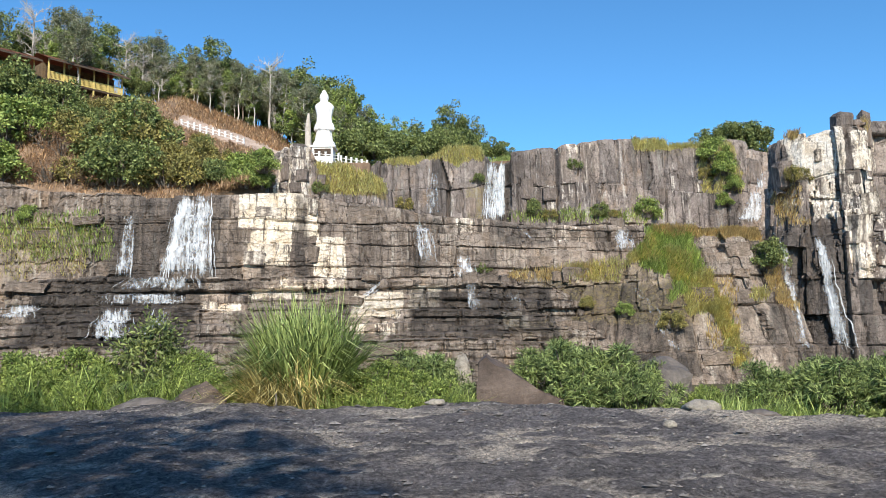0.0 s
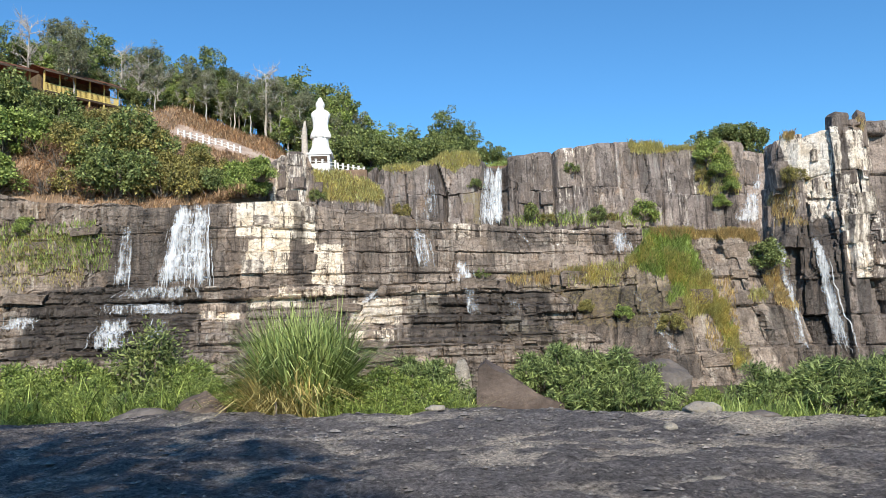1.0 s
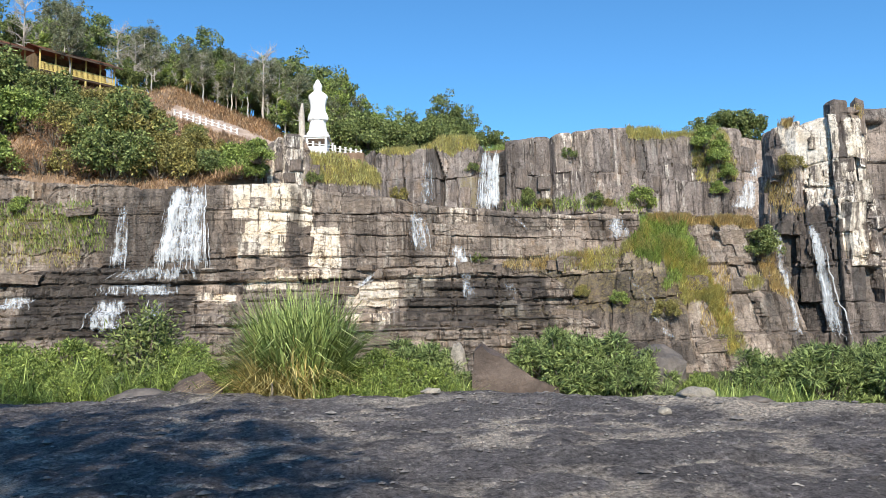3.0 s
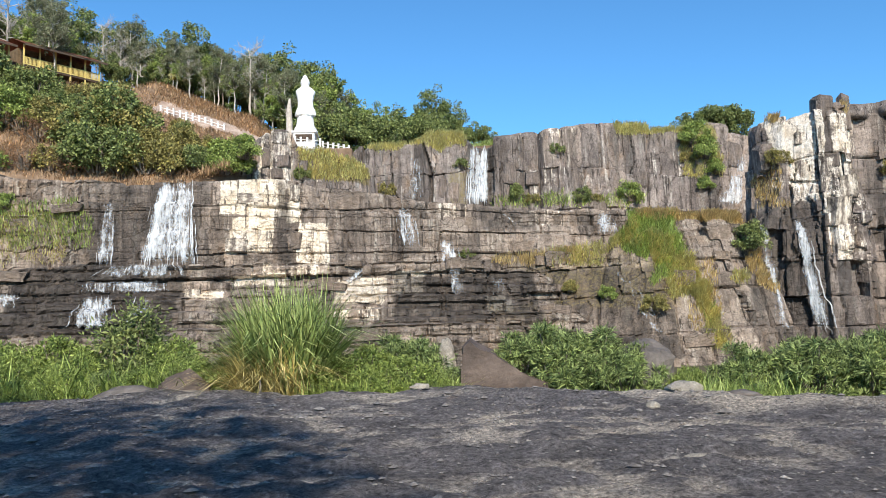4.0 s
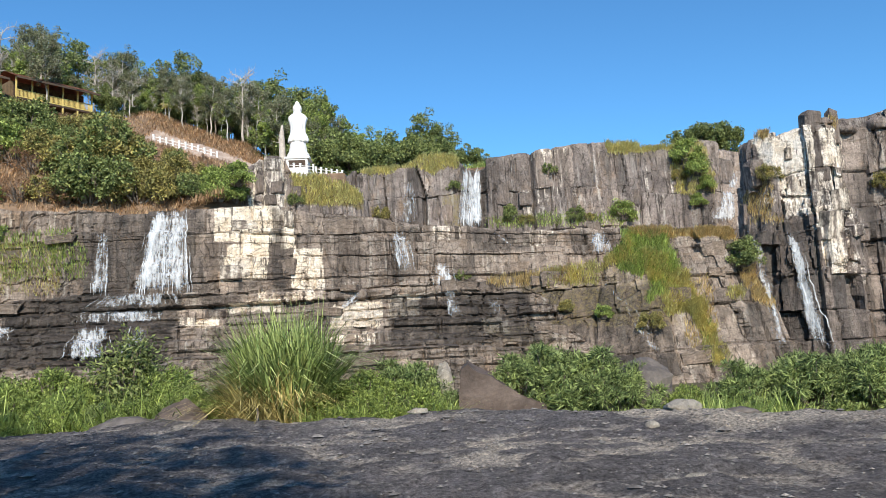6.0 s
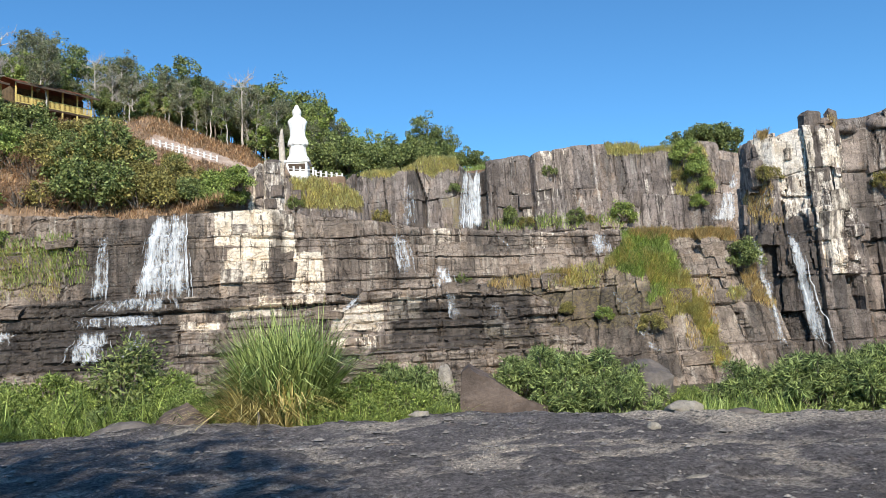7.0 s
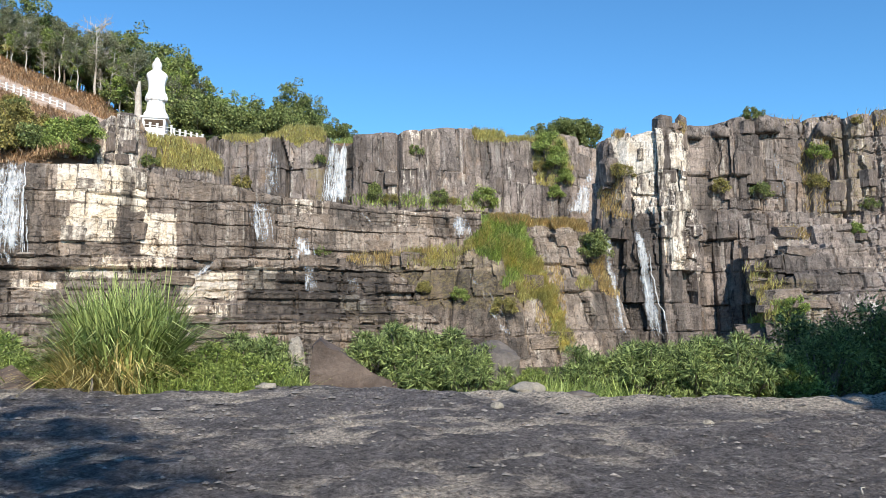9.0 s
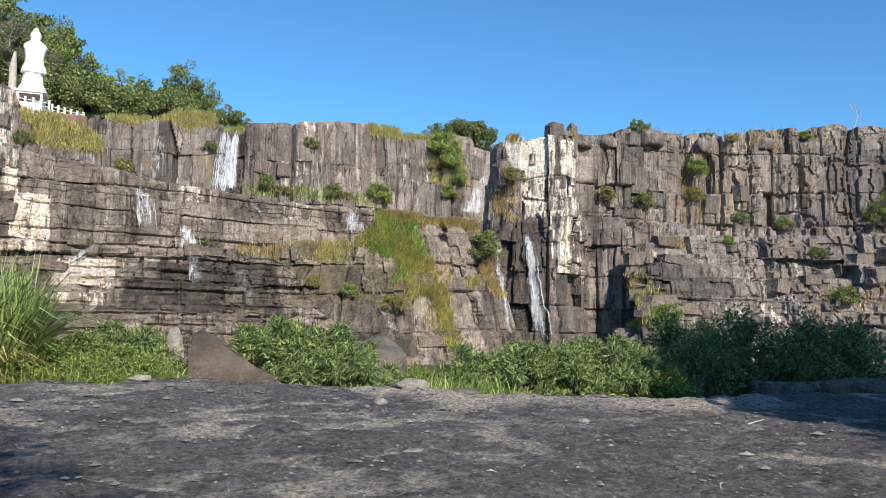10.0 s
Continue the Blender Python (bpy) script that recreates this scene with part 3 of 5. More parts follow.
def dust_on_slab(x, y):
    """Sand and dust that has settled in the hollows and along the rim."""
    rim = 1.1 * np.exp(-((lerp(x, EDGE) - 0.7 - y) / 1.2) ** 2) * ((x > 3.4) & (x < 11)) + 0.8 * np.exp(-((x + 0.4) / 1.8) ** 2 - ((y - 15.2) / 1.0) ** 2) + 0.6 * np.exp(-((x + 2.4) / 2.2) ** 2 - ((y - 12.6 - 0.3 * x) / 0.9) ** 2)
    lump = np.abs(fbm(x * 0.42 + 0.1 * y, y * 0.6 - 0.1 * x, 0, 4, 60)) + 0.35 * np.abs(fbm(x * 1.5, y * 1.9, 0, 4, 65))
    hollow = np.clip((0.30 - lump) / 0.2, 0, 1) * np.clip(0.75 + 1.2 * fbm(x * 0.35, y * 0.5, 0, 2, 77), 0, 1)
    return np.clip(np.maximum(rim * (1.0 + 1.2 * fbm(x * 0.9, y * 1.4, 0, 3, 75)), hollow), 0, 1)


sx = np.r_[np.linspace(-30, -13.2, 40), np.arange(-13, -8, 0.1), np.arange(-8, 13, 0.042), np.arange(13, 16, 0.1), np.linspace(16.2, 30, 30)]
sy = np.r_[np.linspace(-25, 3.6, 50), 3.8 * np.exp(np.arange(0, 1.615, 0.0052))]
SX, SY = np.meshgrid(sx, sy)
sandy = np.zeros((SX.size, 4))
sandy[:, 0] = dust_on_slab(SX, SY).ravel()
slab = new("flat_rock", mesh_of("flat_rock", np.c_[SX.ravel(), SY.ravel(), slab_height(SX, SY).ravel()], sheet_faces(*SX.shape), SLAB, True, sandy))
tagged(slab, "dark grey flat rock with pale dusty hollows", "rock", "", "structure")

# hill and plateau behind the cliffs
PLATEAU = [(-110, 12.6), (-36, 12.4), (-20, 12.2), (-15, 13.5), (-13.8, 15.6), (-12, 16.0), (-7, 15.9), (0, 18.0), (12, 18.9), (25, 19.3), (36, 18.5), (40, 16.4), (55, 17.2), (75, 17)]
HILL_FROM = [(-110, 58.5), (-36, 58.5), (-20, 59.5), (-16, 62), (-13, 68.5), (-7, 69), (-5.5, 76), (25, 76), (37, 76), (39, 62), (45, 58), (55, 54), (62, 49), (80, 44)]
HILL_RISE = [(-110, 19), (-60, 19), (-36, 18), (-26, 13.5), (-16, 9), (-8, 6), (2, 4), (12, 1.0), (30, 0.6), (80, 0.6)]


def hill_height(x, y):
    d = np.clip((y - lerp(x, HILL_FROM)) / 44, 0, 1.6)
    left = np.clip((-12 - x) / 6, 0, 1)
    shape = left * (1 - np.exp(-4.0 * d)) + (1 - left) * d
    dip = 1.7 * np.exp(-((x + 36) / 5) ** 2 - ((y - 76) / 5) ** 2)
    rise = np.clip((y - 75) / 6.5, 0, 1)
    dip = dip - 2.0 * rise * rise * (3 - 2 * rise) * np.clip((x + 31) / 3, 0, 1) * np.clip((-12.5 - x) / 4, 0, 1)
    return lerp(x, PLATEAU) + lerp(x, HILL_RISE) * shape + 0.35 * fbm(x * 0.15, y * 0.15, 0, 4, 80) - dip


hx, hy = np.arange(-110, 90, 0.9), np.r_[-0.4, np.arange(0, 70, 0.9), np.linspace(72, 160, 30)]
HX, HQ = np.meshgrid(hx, hy)
HY = HQ + lerp(HX, HILL_FROM)
hill = new("hillside", mesh_of("hillside", np.c_[HX.ravel(), HY.ravel(), (hill_height(HX, HY) - 14 * (HQ < 0)).ravel()], sheet_faces(*HX.shape), HILL, True))
tagged(hill, "dry reddish earth hillside above the falls", "hillside", "", "structure")

# ---- cliffs, from the river up ----
low = Wall("cliff_low", [(-40, 46.5), (-30, 47), (-10, 47.5), (2, 48), (12, 49)], [(-40, -2), (12, -2)],
           [(-40, 4.6), (-31.5, 4.8), (-27, 5.0), (-23, 5.5), (-14.4, 5.4), (-8.8, 5.3), (-1.3, 5.2), (2.4, 5.2), (8, 4.6), (10.2, 3.4), (12, 2)],
           "low terraces of thin dark layered rock with wet ledges", ROCK, 3.4, 0.62, 0.42, 0.05, [(0.45, 0.9), (0.58, 0.9), (0.72, 0.8), (0.86, 0.9)], 8, 0.2,
           pale=[(-12.6, -9.2, 4.0, 4.6, 0.9), (-15.6, -12.9, 3.1, 3.6, 0.75), (-5.8, -2.8, 2.7, 4.1, 0.9), (-2.0, -0.2, 3.2, 4.7, 0.8), (3.8, 5.5, 1.8, 2.8, 0.7), (-5.6, -3.0, 1.6, 2.3, 0.5), (-11, -7, 4.6, 5.4, 0.55), (-27, -22, 2.6, 3.2, 0.3)],
           wet=[(-26, -15.5, 1, 5.4, 0.85), (-2, 7.0, 1.4, 4.4, 0.8), (-9, -6, 2.5, 3.6, 0.4)], moss=[(-40, -27, 2, 5, 0.3), (4, 9, 0.4, 2.4, 0.3)], seed=3, upright=0.2)
middle = Wall("cliff_middle", [(-44, 54), (-31, 55), (-23, 56), (-10, 56), (0, 57), (9, 58), (20, 60)], [(-44, 4), (20, 4)],
              [(-44, 13), (-35.6, 12.8), (-32.2, 13.2), (-29.2, 12.4), (-22.5, 12.0), (-16.2, 11.8), (-10.7, 11.8), (-6.9, 11.2), (-3.5, 10.8), (-0.1, 10.1), (4, 9.8), (9.1, 9.6), (15.4, 9.5), (20, 9.4)],
              "broad grey-brown rock wall with bleached tan faces", ROCK, 4.2, 1.7, 0.24, 0.05, [(0.78, 0.5)], 18, 2.2,
              pale=[(-14.8, -10.2, 9.3, 11.9, 1.0), (-14.0, -11.1, 6.6, 9.2, 0.95), (-9.9, -9.1, 8.8, 11.4, 0.8), (-9.1, -7.1, 5.8, 8.6, 0.72), (-7.1, -2.2, 7.4, 9.8, 0.28), (-6.5, -2, 5, 6.2, 0.35), (-7.6, -6.6, 9, 11, 0.4), (1, 3, 9, 10, 0.55), (-33, -31, 11, 13, 0.35), (7, 10, 8.4, 9.6, 0.5)],
              wet=[(-24, -15.6, 5.5, 12, 0.6), (-10.6, -9.8, 5.8, 11.6, 0.75), (-13.2, -11.3, 5.7, 6.5, 0.6), (-8.6, -7.8, 9.4, 11.4, 0.5), (-2.2, -0.2, 6, 10, 0.55), (1, 4, 5.2, 7.6, 0.5), (4, 8, 8, 9.8, 0.6), (11, 14, 7.6, 9.4, 0.5)],
              moss=[(-44, -29, 5, 11, 0.3)], broken=[(-44, -23.5, 5, 12.5, 0.3)], seed=11, upright=0.3)
bluff = Wall("cliff_bluff", [(-15, 64.5), (-12.5, 64), (-10, 64.5), (-6, 66.5), (-4, 70)], [(-15, 11), (-4, 11)],
             [(-15, 16.6), (-13.4, 17.4), (-10.9, 17.4), (-10.4, 16.2), (-6.4, 15.4), (-4, 14.6)],
             "tan rock bluff below the white statue", ROCK_UP, 1.1, 2.2, 0.5, 0.1, (), 7, -0.3,
             pale=[(-14, -11, 12, 17.4, 0.55), (-9, -7, 12, 15, 0.35)], moss=[(-10.5, -5, 13.5, 17, 0.7)], seed=21, upright=0.75)
upper = Wall("cliff_upper", [(-9, 71), (-6, 71), (-2, 71.5), (4.0, 72), (4.6, 73.2), (5.8, 73.2), (6.4, 72), (18, 73), (30, 74), (36, 74)], [(-9, 10), (36, 10)],
             [(-9, 15), (-7.3, 16.2), (-6, 17.4), (-4.8, 18.0), (-1.2, 18.2), (0.6, 18.9), (3.6, 18.9), (4.7, 17.6), (5.6, 17.6), (6.8, 18.5), (11.8, 19.1), (15, 19.5), (18.7, 19.7), (22, 19.6), (26, 19.8), (30, 19.5), (36, 18)],
             "tall dark upper cliff of upright basalt columns", ROCK_UP, 2.4, 5.5, 0.8, 0.05, (), 6, 0.4,
             pale=[(9.8, 13, 12.6, 15.4, 0.5), (21, 24.5, 13, 17.4, 0.42), (16.5, 17.2, 12, 17, 0.3), (-8, -5.8, 14, 16, 0.4), (2.0, 4, 17.8, 19, 0.3), (10.5, 15.5, 18.2, 19.6, 0.45)],
             wet=[(3.8, 6.4, 12, 17.8, 0.6), (-1.0, 0.5, 12, 17.5, 0.6), (-5, -2, 14, 18, 0.35), (17.2, 21, 15.2, 19.6, 0.34), (25, 30, 11, 16, 0.35)],
             moss=[(2.4, 3.8, 12, 15, 0.5), (18, 26, 18.2, 20, 0.3)], seed=31, upright=0.85, crag=0.6)
slope = Wall("cliff_slope", [(1, 52), (5, 51), (9, 49.5), (14, 48), (21, 48.5), (24, 50)], [(1, -2), (24, -2)],
             [(1, 5.0), (4.3, 5.8), (8.2, 6.1), (11.5, 6.6), (13.4, 8.2), (17.5, 8.4), (23, 8.4), (24, 8.4)],
             "brown leaning rock face overgrown with grass", ROCK, 5.0, 2.4, 0.5, 0.38, [(0.62, 0.5), (0.85, 0.6)], 20, 1.8,
             pale=[(4.3, 8, 5, 6.2, 0.35), (16.7, 20.4, 0.5, 3.6, 0.3), (17, 19, 4.5, 7, 0.3)], wet=[(8, 15.5, -1, 4.6, 0.68), (20.8, 23.4, -1, 8, 0.6)], moss=[(5.5, 16, 2, 6.4, 0.38)], broken=[(2, 12, 1, 6, 0.25)], seed=41, upright=0.6)
buttress = Wall("cliff_buttress", [(22.5, 56), (22.8, 54.6), (24.2, 52.6), (26.5, 51), (29, 51), (31.2, 53.2), (33, 52), (38, 52), (44, 50.5), (49, 49.5), (53, 47.5), (56, 45), (60, 40), (64, 34)], [(20, -2), (64, -2)],
                [(20.5, 14.3), (22.4, 14.6), (24.4, 15.1), (28, 15.4), (31, 16.0), (34, 16.9), (37.5, 17.0), (42, 17.0), (47, 17.6), (51.5, 18.3), (53.5, 17.9), (58, 16.5), (64, 16)],
                "tall dark buttress with bleached white columns and black seams", ROCK_UP, 1.7, 2.6, 0.75, 0.04, [(0.58, 0.5)], 9, 0.6,
                pale=[(24.2, 27.0, 11.9, 15.4, 1.0), (27.9, 30.2, 12.3, 14.8, 0.62), (24.2, 28.6, 9.0, 11.9, 0.56), (26.8, 28.2, 4.8, 9.4, 0.62), (28, 30.4, 4, 9.4, 0.5), (34.4, 37.4, 9.6, 12.4, 0.4), (43, 49, 9.5, 15.5, 0.42), (49, 53, 11, 16, 0.35)],
                # the boxes at x 31 and beyond x 44 simply darken the face
                wet=[(22.0, 26.5, -1, 8.5, 0.66), (26.5, 31, -1, 4.5, 0.45), (37.4, 39.8, 9, 16, 0.45), (30.8, 32.0, 6, 12.5, 0.7), (44.5, 54, 9, 16.5, 0.36), (54, 62, 5, 16, 0.5)], moss=[(41.2, 43.8, 9, 16, 0.4), (28, 31, 10, 11.4, 0.3)],
                broken=[(24, 31, 4, 11.6, 0.42), (42, 56, 8.5, 15.5, 0.4), (33.5, 38, 8.5, 12.4, 0.3), (31, 64, 15.2, 18, 0.3)], seed=53, upright=0.6, crag=0.65)
steps_right = Wall("cliff_steps", [(27.5, 47), (30, 44), (33, 43), (38, 42), (44, 40), (50, 37), (56, 32)], [(27, -2), (56, -2)],
                   [(27.5, -0.5), (29, 3), (30.5, 6), (33, 7.4), (36, 8.2), (40, 8.3), (46, 8.5), (52, 8.7), (56, 8.7)],
                   "stepped grey boulders and ledges at the cliff foot", ROCK_UP, 2.7, 1.8, 0.72, 0.35, [(0.3, 1.1), (0.5, 1.2), (0.68, 1.2), (0.86, 1.0)], 8, 0.5,
                   # the wet boxes from x 33 on simply darken the ledges
                   pale=[(38, 42, 0, 3, 0.4), (33, 39, 6.0, 7.6, 0.4), (33, 39, 1.2, 3.0, 0.42), (40, 48, 2.5, 6, 0.42), (39.5, 42.2, 1.6, 2.8, 0.45)], wet=[(33, 39, 3.4, 5.8, 0.6), (28, 31, -1, 5, 0.5), (39, 54, 3, 8.4, 0.3)], moss=[(32, 35, 0, 4, 0.4)],
                   broken=[(28, 33, 0, 8, 0.4), (38, 56, 1, 8.4, 0.42)], seed=61, upright=0.3)


def block_mesh(name, seed, material):
    """A rough six-sided block with chipped edges, one metre across."""
    rng = np.random.default_rng(seed)
    bm = bmesh.new()
    bmesh.ops.create_cube(bm, size=1)
    bmesh.ops.bevel(bm, geom=bm.edges[:], offset=0.07, segments=1, affect="EDGES")
    for v in bm.verts:
        v.co += Vector(rng.normal(0, 0.045, 3))
    bmesh.ops.triangulate(bm, faces=bm.faces[:])
    return bm_mesh(name, bm, material)


def add_blocks(wall, count, x0, x1, z0, z1, wide, tall, seed, proud=0.35):
    """Loose and standing-out blocks of a wall, each a piece of its own."""
    rng = np.random.default_rng(seed)
    mat = wall.ob.data.materials[0]
    dark = [block_mesh("rock_block", seed * 10 + k, mat) for k in range(6)]
    pale = [block_mesh("rock_block", seed * 10 + k, ROCK_PALE) for k in range(3)]
    for p in wall.spots(x0, x1, z0, z1, count, seed, False):
        w, t = rng.uniform(*wide), rng.uniform(*tall)
        d = min(w, 1.1) * rng.uniform(0.7, 1.1)
        near = (np.abs(wall.x - p[0]) + np.abs(wall.z - p[2])).argmin()
        if wall.wet.ravel()[near] > 0.3:
            continue
        kind = pale if wall.pale.ravel()[near] > 0.55 else dark
        ob = part("rock_block", kind[rng.integers(len(kind))], wall.ob)
        ob.matrix_world = pose(p[0], p[1] + d * (0.5 - proud * rng.uniform(0.4, 1.0)), p[2], rng.normal(0, 3), rng.normal(0, 3), rng.normal(0, 10)) @ Matrix.Diagonal((w, d, t, 1))

# ---- falling water ----
def falls(wall, x0, z0, x1, z1, w0, w1, dense, label, seed, reach=0.1, name="waterfall"):
    """Water running down a wall: a broken sheet that follows the rock, with loose strands before it."""
    rng = np.random.default_rng(seed)
    rows, cols = max(6, int(abs(z0 - z1) / 0.22)), max(5, int(max(w0, w1) / 0.16))
    t, u = np.linspace(0, 1, rows)[:, None], np.linspace(-0.5, 0.5, cols)[None]
    x = x0 + (x1 - x0) * t + u * (w0 + (w1 - w0) * t) + 0.12 * fbm(t * 6 + u, u * 3, 0, 2, seed)
    z = z0 + (z1 - z0) * t + 0.1 * fbm(u * 9, t * 0, 0, 2, seed) + 0 * u
    y = wall.fronts(x, z)
    for k in range(1, rows):
        y[k] = np.minimum(y[k], y[k - 1] + 0.05)
    y = y - reach + 0.05 * rng.normal(size=y.shape)
    fade = np.clip((0.5 - np.abs(u)) * 5, 0, 1) * np.clip(t * 7, 0.15, 1) * np.clip((1 - t) * 8, 0.1, 1)
    thick = dense * fade * (0.75 + 0.5 * fbm(u * 7 + 0 * t, t * 1.5 + 0 * u, 0, 3, seed + 4))
    stain = np.zeros((x.size, 4))
    stain[:, 0] = np.clip(thick, 0, 1).ravel()
    v, f = np.c_[x.ravel(), y.ravel(), z.ravel()], sheet_faces(rows, cols)
    pieces, more = [(v, f)], [stain]
    for i in range(int(9 * max(w0, w1) * dense) + 2):
        c = rng.integers(cols)
        a = rng.integers(0, rows - 4)
        b = min(rows, a + rng.integers(4, rows + 1))
        sx, sy, sz = x[a:b, c] + rng.uniform(-0.1, 0.1), y[a:b, c] - rng.uniform(0.05, 0.2), z[a:b, c]
        w = rng.uniform(0.02, 0.06) * np.sin(np.linspace(0.3, 2.9, b - a))
        q = np.stack([np.c_[sx - w, sy + 0.02, sz], np.c_[sx, sy - 0.02, sz], np.c_[sx + w, sy + 0.02, sz]], 1).reshape(-1, 3)
        pieces.append((q, sheet_faces(b - a, 3)))
        s4 = np.zeros((len(q), 4))
        s4[:, 0] = dense * rng.uniform(0.45, 0.85)
        more.append(s4)
    ob = new(name, mesh_of(name, *joined(pieces), WATER, True, np.vstack(more)))
    return tagged(ob, label, "waterfall", "waterfalls", "structure")


falls(middle, -18.0, 12.0, -18.4, 5.7, 2.6, 4.2, 0.86, "broad white waterfall over the middle wall", 1)
falls(middle, -22.6, 10.6, -22.8, 5.7, 0.9, 1.3, 0.6, "thin white waterfall on dark wet rock", 2)
falls(low, -18.2, 5.5, -18.6, 4.6, 4.4, 6.0, 0.6, "low white cascade along a rock ledge", 3)
falls(low, -19, 4.4, -19, 3.6, 5.2, 5.4, 0.55, "low white cascade along a rock ledge", 4)
falls(low, -20.4, 3.4, -20.3, 1.4, 2.2, 2.6, 0.62, "low white cascade down dark steps", 5)
falls(low, -17.5, 3.3, -17.6, 1.2, 1.0, 1.2, 0.5, "low white cascade down dark steps", 6)
falls(low, -26.5, 3.7, -26.6, 2.8, 2.4, 2.4, 0.6, "low white cascade down dark steps", 7)
falls(upper, 4.7, 17.9, 4.8, 12.1, 0.7, 2.8, 0.8, "white waterfall dropping through a notch in the upper cliff", 8)
falls(upper, 5.7, 17.9, 5.1, 12.1, 0.4, 1.8, 0.95, "white waterfall dropping through a notch in the upper cliff", 9, 0.25)
falls(upper, -0.8, 17.2, -0.8, 12.2, 0.7, 1.6, 0.42, "thin veil of water on a dark column", 10)
falls(middle, -1.6, 9.8, -1.2, 6.8, 1.1, 1.5, 0.6, "small white waterfall on the middle wall", 11)
falls(middle, 1.5, 7.4, 1.7, 5.2, 1.2, 1.5, 0.55, "small white waterfall on the middle wall", 12)
falls(middle, 13.6, 9.4, 13.6, 7.6, 1.4, 1.6, 0.6, "small white waterfall on the upper ledge", 13)
falls(middle, 5.4, 9.7, 6.8, 8.4, 0.4, 0.5, 0.35, "thin white trickle over dark rock", 14)
falls(buttress, 25.0, 8.2, 26.0, 0.0, 0.5, 0.9, 0.78, "tall white waterfall in the corner of the cliffs", 15)
falls(slope, 23.1, 8.2, 22.7, 0.0, 0.4, 0.9, 0.6, "tall thin waterfall beside grassy rock", 16)
falls(upper, 30.8, 16.8, 30.4, 15.0, 0.6, 0.7, 0.7, "white waterfall spreading over a rock shoulder", 17)
falls(upper, 30.0, 15.0, 29.0, 11.7, 1.0, 3.2, 0.75, "white waterfall spreading over a rock shoulder", 18)
falls(slope, 12.2, 5.0, 14.4, 0.0, 0.5, 0.8, 0.35, "thin white trickle down brown rock", 19)
falls(buttress, 37.3, 14.0, 37.5, 9.4, 0.6, 0.8, 0.35, "thin veil of water on grey rock", 20)
falls(low, -4.0, 5.0, -5.2, 3.9, 0.5, 0.6, 0.6, "thin white trickle over pale ledges", 21)
falls(low, 1.8, 4.9, 2.0, 3.0, 0.8, 1.0, 0.4, "thin white trickle over dark steps", 22)
falls(low, 4.6, 4.2, 4.6, 3.0, 0.8, 0.9, 0.4, "thin white trickle over dark steps", 23)

# ---- the white statue and its terrace ----


def statue():
    """A robed standing figure as one plain turned shape."""
    prof = [(0.0, 1.1, 1.0), (0.14, 1.13, 1.0), (0.24, 1.0, 0.92), (0.35, 1.03, 0.9), (0.62, 0.84, 0.78), (1.15, 0.76, 0.68), (1.56, 0.72, 0.62), (1.63, 0.95, 0.7), (1.85, 0.97, 0.72),
            (2.2, 0.88, 0.68), (2.47, 0.73, 0.62), (3.0, 0.70, 0.6), (3.53, 0.80, 0.6), (3.9, 0.91, 0.56), (4.15, 0.86, 0.5), (4.33, 0.64, 0.42), (4.46, 0.40, 0.36), (4.6, 0.38, 0.36),
            (4.78, 0.44, 0.42), (4.98, 0.43, 0.43), (5.18, 0.37, 0.37), (5.32, 0.25, 0.25), (5.48, 0.22, 0.22), (5.6, 0.13, 0.13), (5.68, 0.02, 0.02)]
    z = np.concatenate([np.linspace(prof[i][0], prof[i + 1][0], 4)[:-1] for i in range(len(prof) - 1)] + [[prof[-1][0]]])
    rx, ry = np.interp(z, [p[0] for p in prof], [p[1] for p in prof]), np.interp(z, [p[0] for p in prof], [p[2] for p in prof])
    a = np.linspace(0, 2 * math.pi, 48, endpoint=False)
    fold = 1 + 0.055 * np.sin(a[None] * 11 + z[:, None] * 1.2) * (z[:, None] < 4.1) + 0.05 * np.sin(a[None] * 3 + 1.0) * ((z[:, None] > 1.7) & (z[:, None] < 4.0))
    x, y = rx[:, None] * np.cos(a) * fold, ry[:, None] * np.sin(a) * fold
    n = len(z)
    idx = np.arange(n * 48).reshape(n, 48)
    nxt = np.roll(idx, -1, 1)
    f = np.stack([idx[:-1], nxt[:-1], nxt[1:], idx[1:]], -1).reshape(-1, 4)
    ob = new("statue", mesh_of("statue", np.c_[x.ravel(), y.ravel(), np.broadcast_to(z[:, None], x.shape).ravel()], f, WHITE_PAINT, True))
    return tagged(ob, "tall white statue of a standing robed figure", "statue")


st = statue()
st.matrix_world = pose(-11.3, 74, 19.5, 0, 0, -6)

plinth = thing("plinth", pose(-11.3, 74, 18.2), "white stepped plinth with a dark panel for its opening", "plinth")
bm = bmesh.new()
box(bm, -1.0, 1.0, -1.0, 1.0, -1.2, 1.08, 0.05)
box(bm, -1.18, 1.18, -1.1, 1.1, 1.08, 1.3, 0.04)
part("body", bm_mesh("body", bm, WHITE_PAINT), plinth)
# solid dark panel before the body, paints the shade inside the opening
bm = bmesh.new()
box(bm, -0.8, 0.8, -1.04, -0.9, 0.25, 0.95, 0.03)
part("niche", bm_mesh("niche", bm, DARK_WOOD_AND_SHADE), plinth, "dark panel painted as the shade in a square opening")


